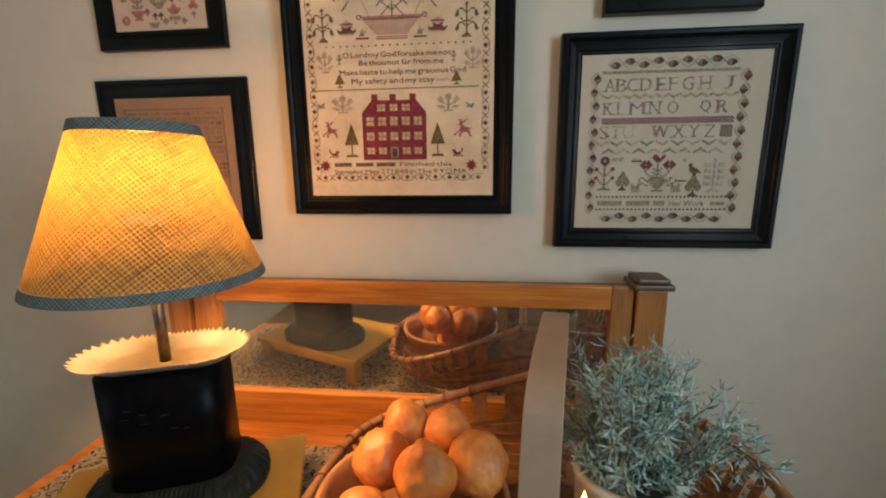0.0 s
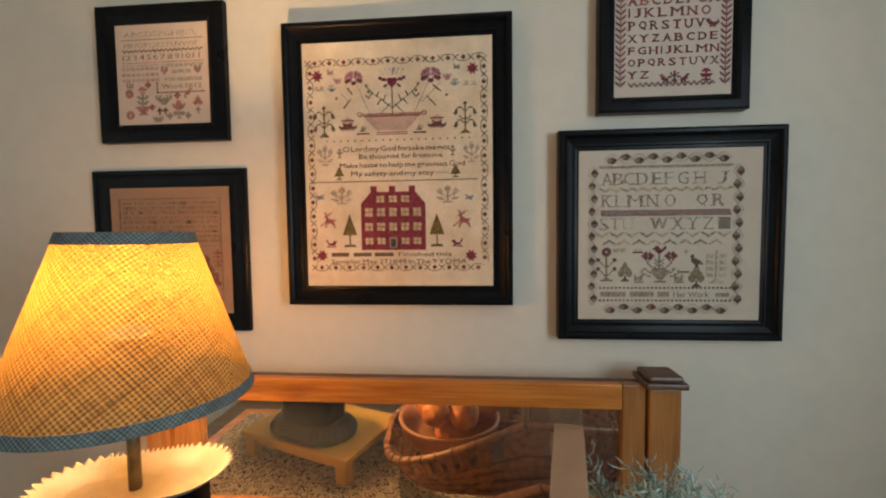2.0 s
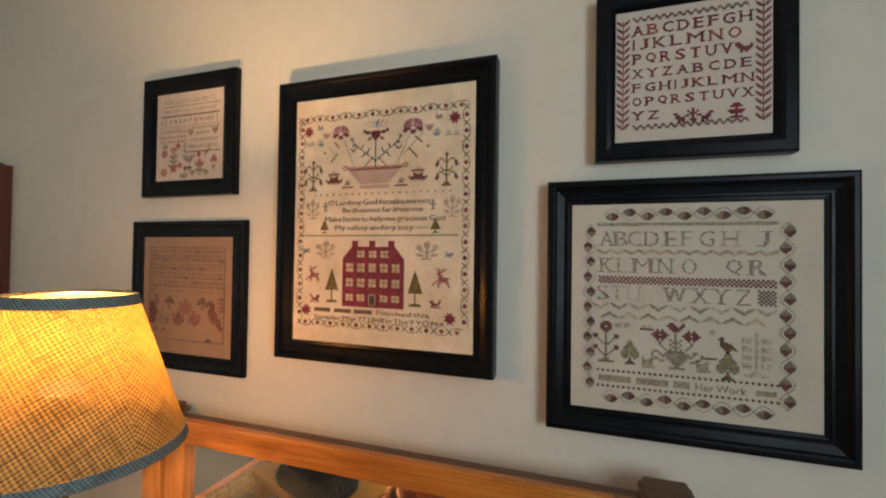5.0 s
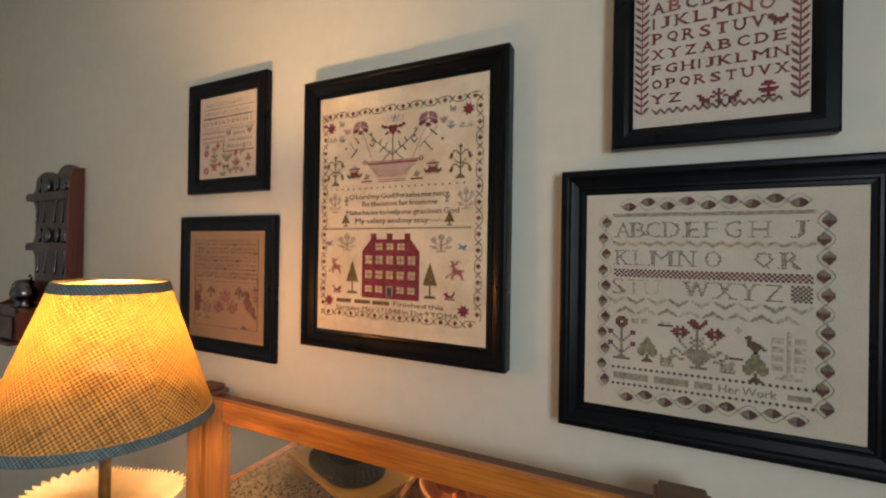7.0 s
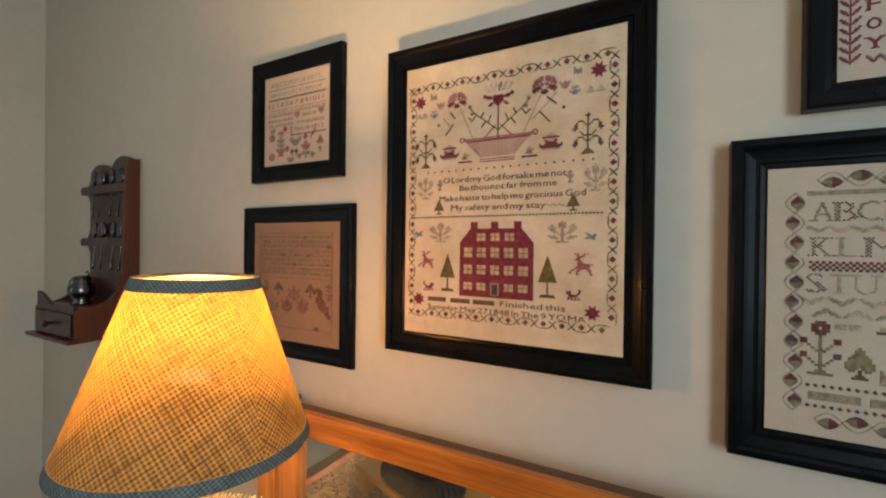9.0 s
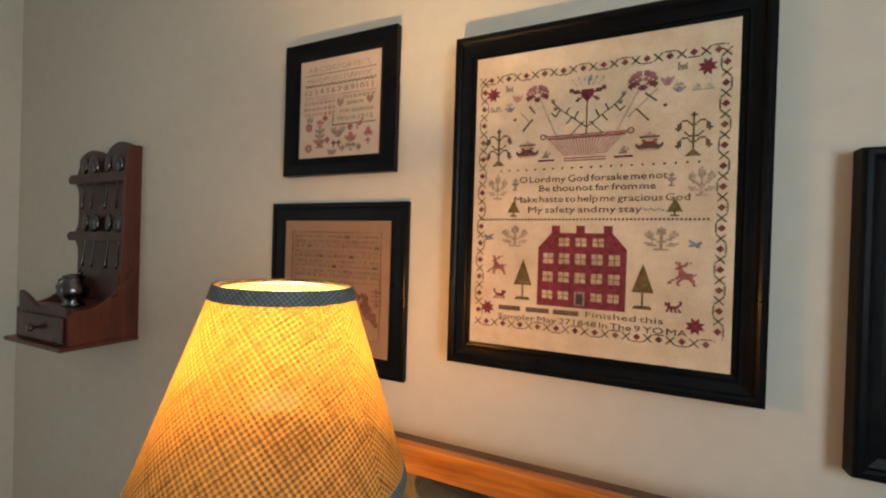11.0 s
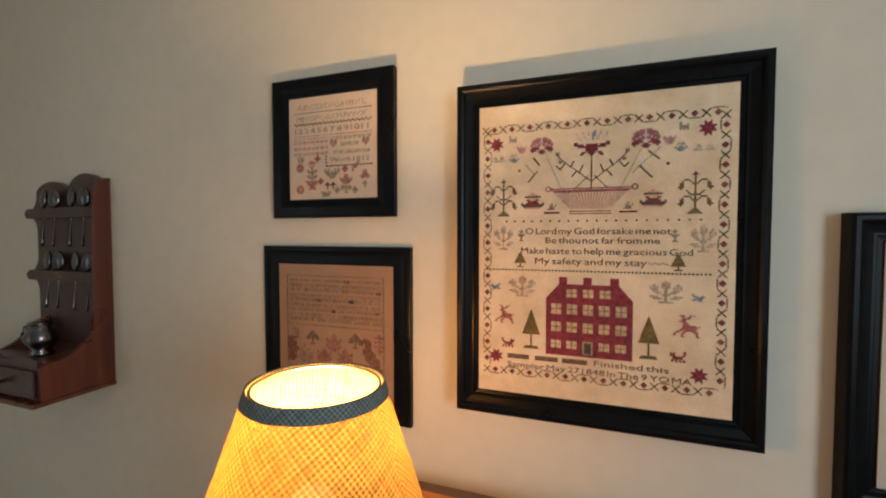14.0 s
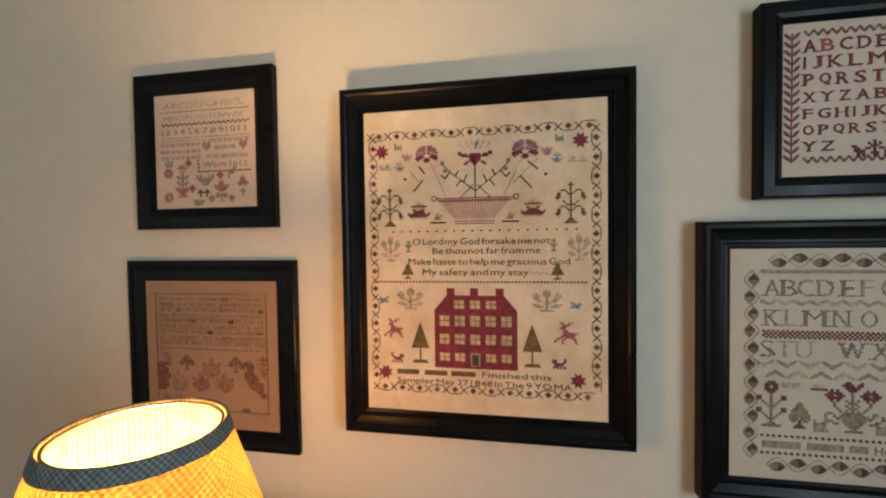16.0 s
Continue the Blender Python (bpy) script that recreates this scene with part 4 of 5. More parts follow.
BIRD = ["bb..........", ".bbb....bb..", "..bbbb.bbbb.", "...bbbbbb...", ".bbbbbbbb...", "bbbb.bbb....", "......b.b..."]
SPRIG = [".....g.....", "....ggg....", ".g..ggg..g.", "ggg.ggg.ggg", "ggg..g..ggg", ".gg..g..gg.", "..gg.g.gg..", "....ggg....", "ggg..g..ggg", ".ggg.g.ggg.", ".....g.....", "...ggggg..."]
BELL = ["....g....", "...ggg...", "...ggg...", "..ggggg..", "..ggggg..", ".ggggggg.", ".ggggggg.", "ggggggggg", "....g....", "....g....", "..ggggg.."]
SHRUB = ["........d........", ".......ddd.......", "........d........", "........g........", "...ggg..g..ggg...", "..g...g.g.g...g..", ".dd....ggg....dd.", ".dd.....g.....dd.", "ddd.....g.....ddd", ".d......g......d.", "....g...g...g....", ".....g..g..g.....", "......ggggg......", "...ggg..g..ggg...", "..g...g.g.g...g..", ".dd....ggg....dd.", ".dd.....g.....dd.", "ddd.....g.....ddd", ".d......g......d.", "........g........", ".......ggg.......", "......ggggg......", ".....ggggggg....."]
PAGODA = ["......pp......", "....pppppp....", "..dddddddddd..", "....wwwwww....", "...rrwwwwrr...", "....rrrrrr....", "d..rrrrrrrr..d", "dddddddddddddd", ".dddddddddddd.", "..pppppppppp.."]
FLOWER = ["....ppp.ppp....", "..ppppp.ppppp..", ".pppppp.pppppp.", ".pppppcccppppp.", "pppp.ppcpp.pppp", "pp.ppppcpppp.pp", ".wwwwpccc.wwww.", "wwwwww.c.wwwwww", "wwww..www..wwww", ".w...wwwww...w.", "......www......"]
CENTRE = ["....s..s..b..s....", ".s..s..s.bb..s..s.", ".s...s.s.bb.s...s.", "..s..s.s.b..s..s..", "...s..ss.b.ss.s...", "..................", "dd..............dd", "ddddd.rrrrrr.ddddd", "..ddddrrrrrrdddd..", "......rrrrrr......", "......rrrrrr......", "....dd.rrrr.dd....", "...dd...rr...dd..."]
SAIL = ["....s....", "...ss.s..", "...sss...", "..ssss...", ".........", "rrrrrrrrr"]
CUP = ["p..p..p", "ppppppp", ".ppppp.", ".ppppp.", "..ppp.."]
VASE = ["..g.g..", ".ggggg.", "...s...", "b.bbb.b", ".bbbbb.", "..bbb.."]
pal = dict(r="red", g="olive", d="brown", b="blue", p="pink", w="sand", s="sage")
rose_pal = dict(p="mauve", w="wine", c="ivory")

c = Cloth(B, 0.045)
CELL = 0.0021
for u, v in ((0.071, 0.127), (0.907, 0.121), (0.073, 0.879), (0.894, 0.881)):
    c.chart("stitched_star", u, v, STAR, 0.0017, dict(r="red"))


def vine(p, q, n, name="stitched_border"):
    (x0, z0), (x1, z1) = c.xz(*p), c.xz(*q)
    d = Vector((x1 - x0, z1 - z0))
    along, nrm = d.normalized(), Vector((-d.y, d.x)).normalized()
    unit, boxes = d.length / n, []
    for i in range(n):
        s = 1 if i % 2 else -1
        mid = Vector((x0, z0)) + along * unit * (i + 0.5)
        for k in range(-4, 5):
            boxes.append((*(mid + along * k * unit * 0.07 + nrm * s * 0.0068), 0.0010, 0.0008, 0, "moss") if abs(k) < 4 else (*(mid + along * k * unit * 0.085 + nrm * s * 0.0056), 0.0009, 0.0009, 0, "moss"))
        joint = Vector((x0, z0)) + along * unit * i
        for k in range(-5, 6):
            for t in (1, -1):
                boxes.append((*(joint + along * k * 0.0011 + nrm * k * 0.0011 * t), 0.00085, 0.00085, 0, "moss"))
        e = mid - nrm * s * 0.0004
        boxes += [(e.x, e.y, 0.0053, 0.0053, 1, ("brick", "wine", "brick", "russet")[i % 4])]
    c.mesh(name, boxes)


vine((0.02, 0.075), (0.98, 0.075), 12)
vine((0.03, 0.930), (0.97, 0.930), 12)
vine((0.030, 0.085), (0.030, 0.920), 14)
vine((0.967, 0.085), (0.967, 0.920), 14)
# the house
c.patch("stitched_house", [(0.297, 0.856), (0.297, 0.662), (0.352, 0.612), (0.595, 0.612), (0.650, 0.662), (0.650, 0.856)], "red")
for u0, u1 in ((0.352, 0.386), (0.453, 0.487), (0.561, 0.595)):
    c.patch("stitched_chimney", [(u0, 0.6125), (u0, 0.588), (u1, 0.588), (u1, 0.6125)], "red")
rows = [(0.642, 0.028, 3, 0.405, 0.068, 1), (0.697, 0.036, 5, 0.341, 0.066, 0), (0.758, 0.034, 5, 0.341, 0.066, 0), (0.818, 0.028, 5, 0.341, 0.066, 0)]
for v, vh, n, u0, du, _ in rows:
    for i in range(n):
        if v > 0.8 and i == 2:
            continue
        u = u0 + du * i
        boxes = []
        for su in (-1, 1):
            for sv in (-1, 1):
                x, z = c.xz(u + su * 0.0115, v + sv * vh * 0.26)
                boxes.append((x, z, 0.0098 * c.lw, 0.22 * vh * c.lh, 0, "sand"))
        for b in range(len(boxes)):
            boxes[b] = (*boxes[b][:5], "sand")
        ob = c.mesh("stitched_window", boxes)
        ob.location.y = -0.0005
door = c.patch("stitched_door", [(0.452, 0.848), (0.452, 0.803), (0.494, 0.803), (0.494, 0.848)], "sage", 0.0010)
c.patch("stitched_door_leaf", [(0.459, 0.845), (0.459, 0.809), (0.487, 0.809), (0.487, 0.845)], "dark", 0.0014)
for u in (0.232, 0.711):
    c.patch("stitched_tree", [(u - 0.040, 0.792), (u, 0.703), (u + 0.040, 0.792)], "olive")
    c.patch("stitched_trunk", [(u - 0.003, 0.7925), (u + 0.003, 0.7925), (u + 0.003, 0.832), (u - 0.003, 0.832)], "brown")
    c.patch("stitched_mound", [(u - 0.036, 0.843), (u - 0.026, 0.8325), (u + 0.026, 0.8325), (u + 0.036, 0.843)], "olive")
c.chart("stitched_deer", 0.110, 0.727, DEER, 0.0022, dict(r="rose"))
c.chart("stitched_deer", 0.846, 0.729, DEER, 0.0024, dict(r="rose"))
c.chart("stitched_dog", 0.128, 0.828, DOG, 0.0019, dict(r="red"), flip=True)
c.chart("stitched_dog", 0.819, 0.828, DOG, 0.0019, dict(r="red"))
c.chart("stitched_bird", 0.066, 0.630, BIRD, 0.0017, dict(b="blue"), flip=True)
c.chart("stitched_bird", 0.889, 0.640, BIRD, 0.0017, dict(b="blue"))
for u in (0.191, 0.771):
    c.chart("stitched_sprig", u, 0.625, SPRIG, 0.0043, dict(g="tan"), square=0.72, fill=0.5)
for u in (0.181, 0.814):
    c.chart("stitched_tree", u, 0.532, BELL, 0.0024, dict(g="olive"))
for u in (0.104, 0.900):
    c.chart("stitched_sprig", u, 0.455, SPRIG, 0.0031, dict(g="tan"), square=1.2, fill=0.5)
for u in (0.185, 0.800):
    c.chart("stitched_sprig", u, 0.447, ["..g..", ".ggg.", "..g..", "ggggg", ".ggg.", "..g..", "..g..", ".ggg."], 0.0026, dict(g="sage"))
for u in (0.104, 0.868):
    c.chart("stitched_shrub", u, 0.315, SHRUB, 0.0029, dict(g="moss", d="script"), fill=0.46)
for u in (0.234, 0.718):
    c.chart("stitched_pagoda", u, 0.328, PAGODA, 0.0028, pal)
for u in (0.318, 0.626):
    c.chart("stitched_boat", u, 0.355, SAIL, 0.0030, pal)
c.chart("stitched_flower", 0.272, 0.141, FLOWER, 0.0026, rose_pal)
c.chart("stitched_flower", 0.688, 0.140, FLOWER, 0.0028, rose_pal)
c.chart("stitched_flower", 0.480, 0.142, CENTRE, 0.0032, dict(pal, s="ivory", d="wine"), fill=0.48)
for side in (-1, 1):
    for p, q in (((0.0, 0.268), (0.045, 0.240)), ((0.045, 0.240), (0.105, 0.205)), ((0.105, 0.205), (0.140, 0.178)), ((0.050, 0.238), (0.035, 0.215)), ((0.060, 0.232), (0.080, 0.250)), ((0.085, 0.218), (0.072, 0.200)), ((0.108, 0.203), (0.128, 0.225)), ((0.128, 0.225), (0.145, 0.212)), ((0.012, 0.250), (0.062, 0.288))):
        c.line("stitched_branch", (0.480 + side * p[0], p[1]), (0.480 + side * q[0], q[1]), 11, 0.0009, 0.0009, ["moss"])
    for du, v in ((0.140, 0.172), (0.128, 0.198)):
        c.chart("stitched_bud", 0.480 + side * du, v, ["d.d", "ddd", "ddd"], 0.0020, dict(d="nut"))
c.line("stitched_stem", (0.480, 0.288), (0.480, 0.165), 30, 0.0010, 0.0010, ["moss"])
# the bowl: rows of fine stitches, its rim and foot
boxes = []
for j in range(15):
    f = j / 14
    u0, u1 = 0.322 + 0.073 * f, 0.632 - 0.073 * f
    for i in range(0, 44, 2 if j > 1 else 1):
        u = u0 + (u1 - u0) * i / 43
        x, z = c.xz(u, 0.296 + 0.060 * f)
        boxes.append((x, z, (u1 - u0) * c.lw / 110, 0.0010, 0, "pink" if j > 1 else "rose"))
for v, u0, u1 in ((0.290, 0.312, 0.640), (0.366, 0.392, 0.560), (0.374, 0.392, 0.560)):
    x, z = c.xz((u0 + u1) / 2, v)
    boxes.append((x, z, (u1 - u0) * c.lw / 2, 0.0008, 0, "rose"))
for u in (0.302, 0.650):
    for k in range(10):
        t = k / 10 * 2 * math.pi
        x, z = c.xz(u, 0.290)
        boxes.append((x + 0.0042 * math.cos(t), z + 0.0042 * math.sin(t), 0.0011, 0.0011, 0, "rose"))
c.mesh("stitched_bowl", boxes)
for p, q in (((0.355, 0.285), (0.290, 0.170)), ((0.600, 0.285), (0.675, 0.165)), ((0.200, 0.200), (0.245, 0.240)), ((0.640, 0.245), (0.740, 0.170))):
    c.line("stitched_stem", p, q, 26, 0.0008, 0.0008, ["pale"])
for p, q in (((0.215, 0.262), (0.252, 0.228)), ((0.262, 0.205), (0.238, 0.182)), ((0.668, 0.225), (0.712, 0.262)), ((0.700, 0.180), (0.738, 0.205))):
    c.line("stitched_leaf", p, q, 14, 0.0011, 0.0011, ["moss"])
for u, v in ((0.185, 0.150), (0.775, 0.150)):
    c.chart("stitched_cup", u, v, CUP, 0.0026, pal)
for u, v in ((0.150, 0.178), (0.815, 0.172)):
    c.chart("stitched_vase", u, v, VASE, 0.0025, dict(pal, s="pale", g="pale"))
for u, v in ((0.145, 0.112), (0.825, 0.110)):
    c.chart("stitched_beast", u, v, ["s....", "s...s", "sssss", "sssss", "s.s.s"], 0.0025, pal)
for u in (0.065, 0.095, 0.875, 0.915):
    c.chart("stitched_bush", u, 0.178, ["..s..", ".sss.", ".sss.", "sssss"], 0.0026, dict(s="pale"))
for u, v in ((0.175, 0.222), (0.770, 0.222)):
    c.chart("stitched_bud", u, v, [".r.", "rrr", ".r."], 0.0019, dict(r="brown"))
c.line("stitched_chain", (0.118, 0.398), (0.889, 0.398), 21, 0.0022, 0.0019, ["red", "olive", "brown"], 1)
c.line("stitched_chain", (0.030, 0.568), (0.925, 0.566), 62, 0.0021, 0.0021, ["olive", "brown"], 1)
c.text("stitched_word", "O Lord my God forsake me not", 0.204, 0.432, 0.0215, "script", 0.582, bold=0.0)
c.text("stitched_word", "Be thou not far from me", 0.292, 0.463, 0.0215, "script", 0.454, bold=0.0)
c.text("stitched_word", "Make haste to help me gracious God", 0.184, 0.499, 0.0215, "script", 0.680, bold=0.0)
c.text("stitched_word", "My safety and my stay", 0.247, 0.534, 0.0215, "script", 0.452, bold=0.0)
c.line("stitched_chain", (0.705, 0.537), (0.775, 0.537), 9, 0.0017, 0.0017, ["pale"], 1, 0.002, 3)
c.bars("stitched_bars", [(0.175, 0.875, 0.098, 0.016), (0.300, 0.875, 0.100, 0.016), (0.420, 0.875, 0.105, 0.016)], "script")
c.text("stitched_word", "Finished this", 0.500, 0.874, 0.019, "script", 0.287, bold=0.0)
c.text("stitched_word", "Sampler May 27 1848 In The 9 YO MA", 0.125, 0.904, 0.019, "script", 0.745, bold=0.0)

# ---- the acorn-bordered alphabet sampler ----
c = Cloth(H, 0.046)
ACORN = ["....w....", "...www...", "..wwwww..", ".wwwwwww.", "wwwwwwwww", "wwwwwwwww", "ddddddddd", "ddddddddd", ".ddddddd.", "..ddddd..", "...ddd...", "....d...."]
LYING = ["....ggrr....", "..ggggrrrr..", ".gggggrrrrr.", "ggggggrrrrrr", "ggggggrrrrrr", ".gggggrrrrr.", "..ggggrrrr..", "....ggrr...."]
for i in range(11):
    v = 0.125 + 0.076 * i
    s = 0.012 * (-1) ** i
    for k, u in enumerate((0.072 + s * 0.5, 0.885 + s * 0.6)):
        c.chart("stitched_acorn", u, v, ACORN, 0.00148 + 0.00012 * k, dict(w="plum" if (i + k) % 3 else "dusk", d="nut") if k == 0 else dict(w="nut", d="plum" if i % 3 else "dusk"), fill=0.56)
for i in range(9):
    u, s = 0.175 + 0.078 * i, 0.010 * (-1) ** i
    for v in (0.040 + s, 0.945 + s):
        c.chart("stitched_acorn", u, v, LYING, 0.00165, dict(g="nut" if i % 2 else "sage", r="plum" if i % 3 else "dusk"), fill=0.56)
for wave in (-1, 1):
    for p, q, loops in (((0.136, 0.040), (0.838, 0.040), 9), ((0.136, 0.945), (0.838, 0.945), 9), ((0.072, 0.087), (0.072, 0.923), 11), ((0.885, 0.087), (0.885, 0.923), 11)):
        n = loops * 22 + 1
        c.line("stitched_vine", p, q, n, 0.0006, 0.0006, ["pale"], 0, 0.0095 * wave, 44, True)
c.line("stitched_rule", (0.11, 0.085), (0.85, 0.085), 120, 0.0014, 0.0014, ["pale"])
c.line("stitched_rule", (0.11, 0.094), (0.85, 0.094), 120, 0.0014, 0.0010, ["pale"])
for words, us, v in (("ABCDEFGHJ", (0.150, 0.212, 0.275, 0.347, 0.428, 0.500, 0.578, 0.672, 0.792), 0.160), ("KLMNOQR", (0.150, 0.222, 0.308, 0.408, 0.508, 0.682, 0.772), 0.292), ("STUWXYZ", (0.130, 0.200, 0.272, 0.445, 0.548, 0.636, 0.722), 0.430)):
    for ch, u in zip(words, us):
        key = "pale" if ch in "FHLTU" else "sage" if ch in "ACGNOYZ" else "dusk" if ch in "BM" else "plum"
        c.stitched("stitched_letter", ch, u, v, 0.072, {"M": 0.080, "W": 0.085, "J": 0.040, "F": 0.044, "L": 0.044, "E": 0.048}.get(ch, 0.058), key, 12, 0.44, True, -0.012, ch in "BDEJKMQRSWX")
c.chart("stitched_square", 0.810, 0.430, ["d.d.d.d.", ".d.d.d.d"] * 4, 0.0030, dict(d="brown"))
c.line("stitched_wave", (0.11, 0.222), (0.85, 0.222), 110, 0.0013, 0.0013, ["pale"], 0, 0.0030, 9)
c.line("stitched_wave", (0.11, 0.229), (0.85, 0.229), 110, 0.0013, 0.0013, ["sand"], 0, 0.0030, 9)
c.chart("stitched_band", 0.480, 0.365, ["d.d." * 20, ".d.d" * 20, "d.d." * 20, ".d.d" * 20], 0.0032, dict(d="wine"), square=1.0)
ARCH = ["ss........ss", ".sss....sss.", "..ssss.sss..", "....ssss....", ".....ss....."]
for i in range(9):
    u = 0.122 + 0.086 * i
    c.chart("stitched_arch", u, 0.497, ARCH, 0.0023, dict(s="sage" if i % 2 else "pale"))
    if i < 8:
        c.chart("stitched_arch", u + 0.043, 0.540, ARCH[::-1], 0.0023, dict(s="pale" if i % 2 else "sage"))
PLANT = ["....ddd....", "...ddddd...", "...dd.dd...", "...ddddd...", "....ddd....", ".....g.....", "dd...g...dd", "dd...g...dd", "..g..g..g..", "...g.g.g...", "....ggg....", "dd...g...dd", "dd...g...dd", "..g..g..g..", "...g.g.g...", "....ggg....", ".....g.....", "....ggg....", "..ggggggg.."]
c.chart("stitched_plant", 0.150, 0.675, PLANT, 0.0037, dict(d="dusk", g="nut"), fill=0.46)
FIR = ["....g....", "...ggg...", "...ggg...", "..ggggg..", ".ggggggg.", ".ggggggg.", "ggggggggg", "ggggggggg", "gggg.gggg", ".gg.d.gg.", "....d....", "...ddd...", "..ddddd.."]
c.chart("stitched_fir", 0.258, 0.720, FIR, 0.0031, dict(g="fern", d="brown"))
HOUND = ["s....s.", "s...sss", "ssssss.", "ssssss.", "ssssss.", "s.s.s.s", "sssssss"]
for u in (0.338, 0.566):
    c.chart("stitched_hound", u, 0.762, HOUND, 0.0027, dict(s="sage"))
URN = [".......rr...r.......", "......rrrr.rr.......", ".......rrrrr........", "..r.r...rrr...r.r...", ".rrrrr...g...rrrrr..", "rrrdrrr..g..rrrdrrr.", ".rrrrr...g...rrrrr..", "..r.r..g.g.g..r.r...", "...g....ggg....g....", "...g...g.g.g...g....", "....g...ggg...g.....", ".....g.g.g.g.g......", ".gg...ggggggg...gg..", "g..g.ssssssssss.g..g", "g...gssssssssssg...g", ".gg...ssssssss...gg.", "...gg..ssssss..gg...", "........gggg........", ".........gg.........", ".......gggggg......."]
c.chart("stitched_urn", 0.458, 0.675, URN, 0.0038, dict(r="wine", d="sand", g="nut", s="sage"), fill=0.46)
c.chart("stitched_fir", 0.662, 0.750, FIR, 0.0034, dict(g="fern", d="brown"))
c.chart("stitched_bird", 0.662, 0.655, [".dd.......", "ddd.......", ".dd.......", ".dddd.....", ".dddddd...", ".ddddddd..", "..ddddddd.", "...dddd.dd", "....dd....", "....dd...."], 0.0026, dict(d="brown"))
TALL = [".....s.....", ".....s.....", ".sss.s.sss.", ".sss.s.sss.", ".....s.....", ".sss.s.sss.", ".sss.s.sss.", ".....s.....", ".sss.s.sss.", ".sss.s.sss.", ".....s.....", ".sss.s.sss.", ".sss.s.sss.", ".....s.....", "....sss....", "..sssssss.."]
c.chart("stitched_tree", 0.772, 0.690, TALL, 0.0043, dict(s="pale"))
for u, v, w in ((0.330, 0.602, 0.06), (0.595, 0.722, 0.05)):
    c.bars("stitched_rules", [(u, v, w, 0.009)], "brown")
c.bars("stitched_bars", [(0.205, 0.590, 0.030, 0.022), (0.245, 0.590, 0.030, 0.022), (0.330, 0.588, 0.040, 0.014)], "pale")
c.chart("stitched_cross", 0.602, 0.598, [".s.", "sss", ".s."], 0.0030, dict(s="pale"))
for v in (0.818, 0.895):
    c.line("stitched_chain", (0.115, v), (0.850, v), 33, 0.0026, 0.0026, ["brown"], 1)
c.bars("stitched_bars", [(0.190, 0.857, 0.145, 0.030), (0.355, 0.857, 0.135, 0.030), (0.478, 0.857, 0.065, 0.030), (0.808, 0.860, 0.075, 0.022)], "sage")
c.text("stitched_word", "Her Work", 0.535, 0.857, 0.036, "sage", 0.200, bold=0.0)

# ---- the small wine-thread alphabet ----
c = Cloth(A, 0.033)
for words, right, v, tall in (("ABCDEFGH", 0.86, 0.150, 0.080), ("IJKLMNO", 0.80, 0.258, 0.080), ("PQRSTUV", 0.745, 0.370, 0.078), ("XYZABCDE", 0.86, 0.484, 0.068), ("FGHIJKLMN", 0.87, 0.593, 0.066), ("OPQRSTUVX", 0.87, 0.700, 0.066), ("YZ", 0.275, 0.808, 0.066)):
    sizes = [{"I": 0.14, "J": 0.62, "M": 1.15, "W": 1.2, "E": 0.8, "F": 0.75, "L": 0.78, "P": 0.8}.get(ch, 0.9) for ch in words]
    gap = 0.40
    k = (right + 0.02 - 0.115) / (sum(sizes) + gap * (len(words) - 1))
    u = 0.115
    for ch, w in zip(words, sizes):
        c.stitched("stitched_letter", ch, u + k * w / 2, v, tall, k * w, "rose" if ch in "NOB" and v < 0.3 else "ember" if v > 0.2 else "wine", 13, 0.52, True, 0.0 if ch in "MN" else 0.008)
        u += k * (w + gap)
for v in (0.060, 0.893):
    for lag in (0.0, 0.008):
        c.line("stitched_wave", (0.12, v + lag), (0.86, v + lag), 130, 0.0011, 0.0009, ["faded"], 0, 0.0040, 9)
for u in (0.048, 0.950):
    rowsv = []
    for k in range(16):
        rowsv += ["ww....w....ww", ".www..w..www.", "..www.w.www..", "....wwwww....", "......w......"]
    c.chart("stitched_vine", u, 0.485, rowsv, 0.0016, dict(w="ember"), square=1.48)
c.chart("stitched_bird", 0.835, 0.375, ["ww.....", "www...w", ".wwwwww", "..wwww.", "..w.w.."], 0.0034, dict(w="wine"))
c.chart("stitched_bird_pair", 0.520, 0.835, ["........w........", "......w.w.w......", "ww.....www.....ww", ".ww..ww.w.ww..ww.", ".wwww...w...wwww.", "..www..www..www..", "..w.w...w...w.w.."], 0.0034, dict(w="wine"))
c.chart("stitched_plant", 0.790, 0.825, ["..www..", ".wwwww.", "...w...", "wwwwwww", ".wwwww.", "...w...", ".wwwww."], 0.0034, dict(w="red"))

# ---- the small flower sampler ----
c = Cloth(S, 0.041)
c.text("stitched_alphabet", "ABCDEFGHIJKL", 0.09, 0.095, 0.050, "pale", 0.80)
c.text("stitched_alphabet", "MNOPQRSTUVWX", 0.09, 0.205, 0.045, "pale", 0.80)
c.text("stitched_numeral", "1 2 3 4 5 6 7 8 9 10 11", 0.07, 0.325, 0.050, "sage", 0.84)
for v, key in ((0.150, "sage"), (0.380, "pink"), (0.405, "pale")):
    c.line("stitched_rule", (0.07, v), (0.94, v), 70, 0.0014, 0.0009, [key])
c.line("stitched_zigzag", (0.07, 0.262), (0.94, 0.262), 110, 0.0010, 0.0010, ["brown"], 0, 0.0030, 6)
c.bars("stitched_bars", [(0.075 + 0.052 * i, v, 0.036, 0.030) for v in (0.440, 0.500, 0.555) for i in range(8)], "blush")
c.bars("stitched_bars", [(0.50 + 0.052 * i, 0.420, 0.036, 0.026) for i in range(9)], "pale")
HEART = ["rr.rr", "rrrrr", "rrrrr", ".rrr.", "..r.."]
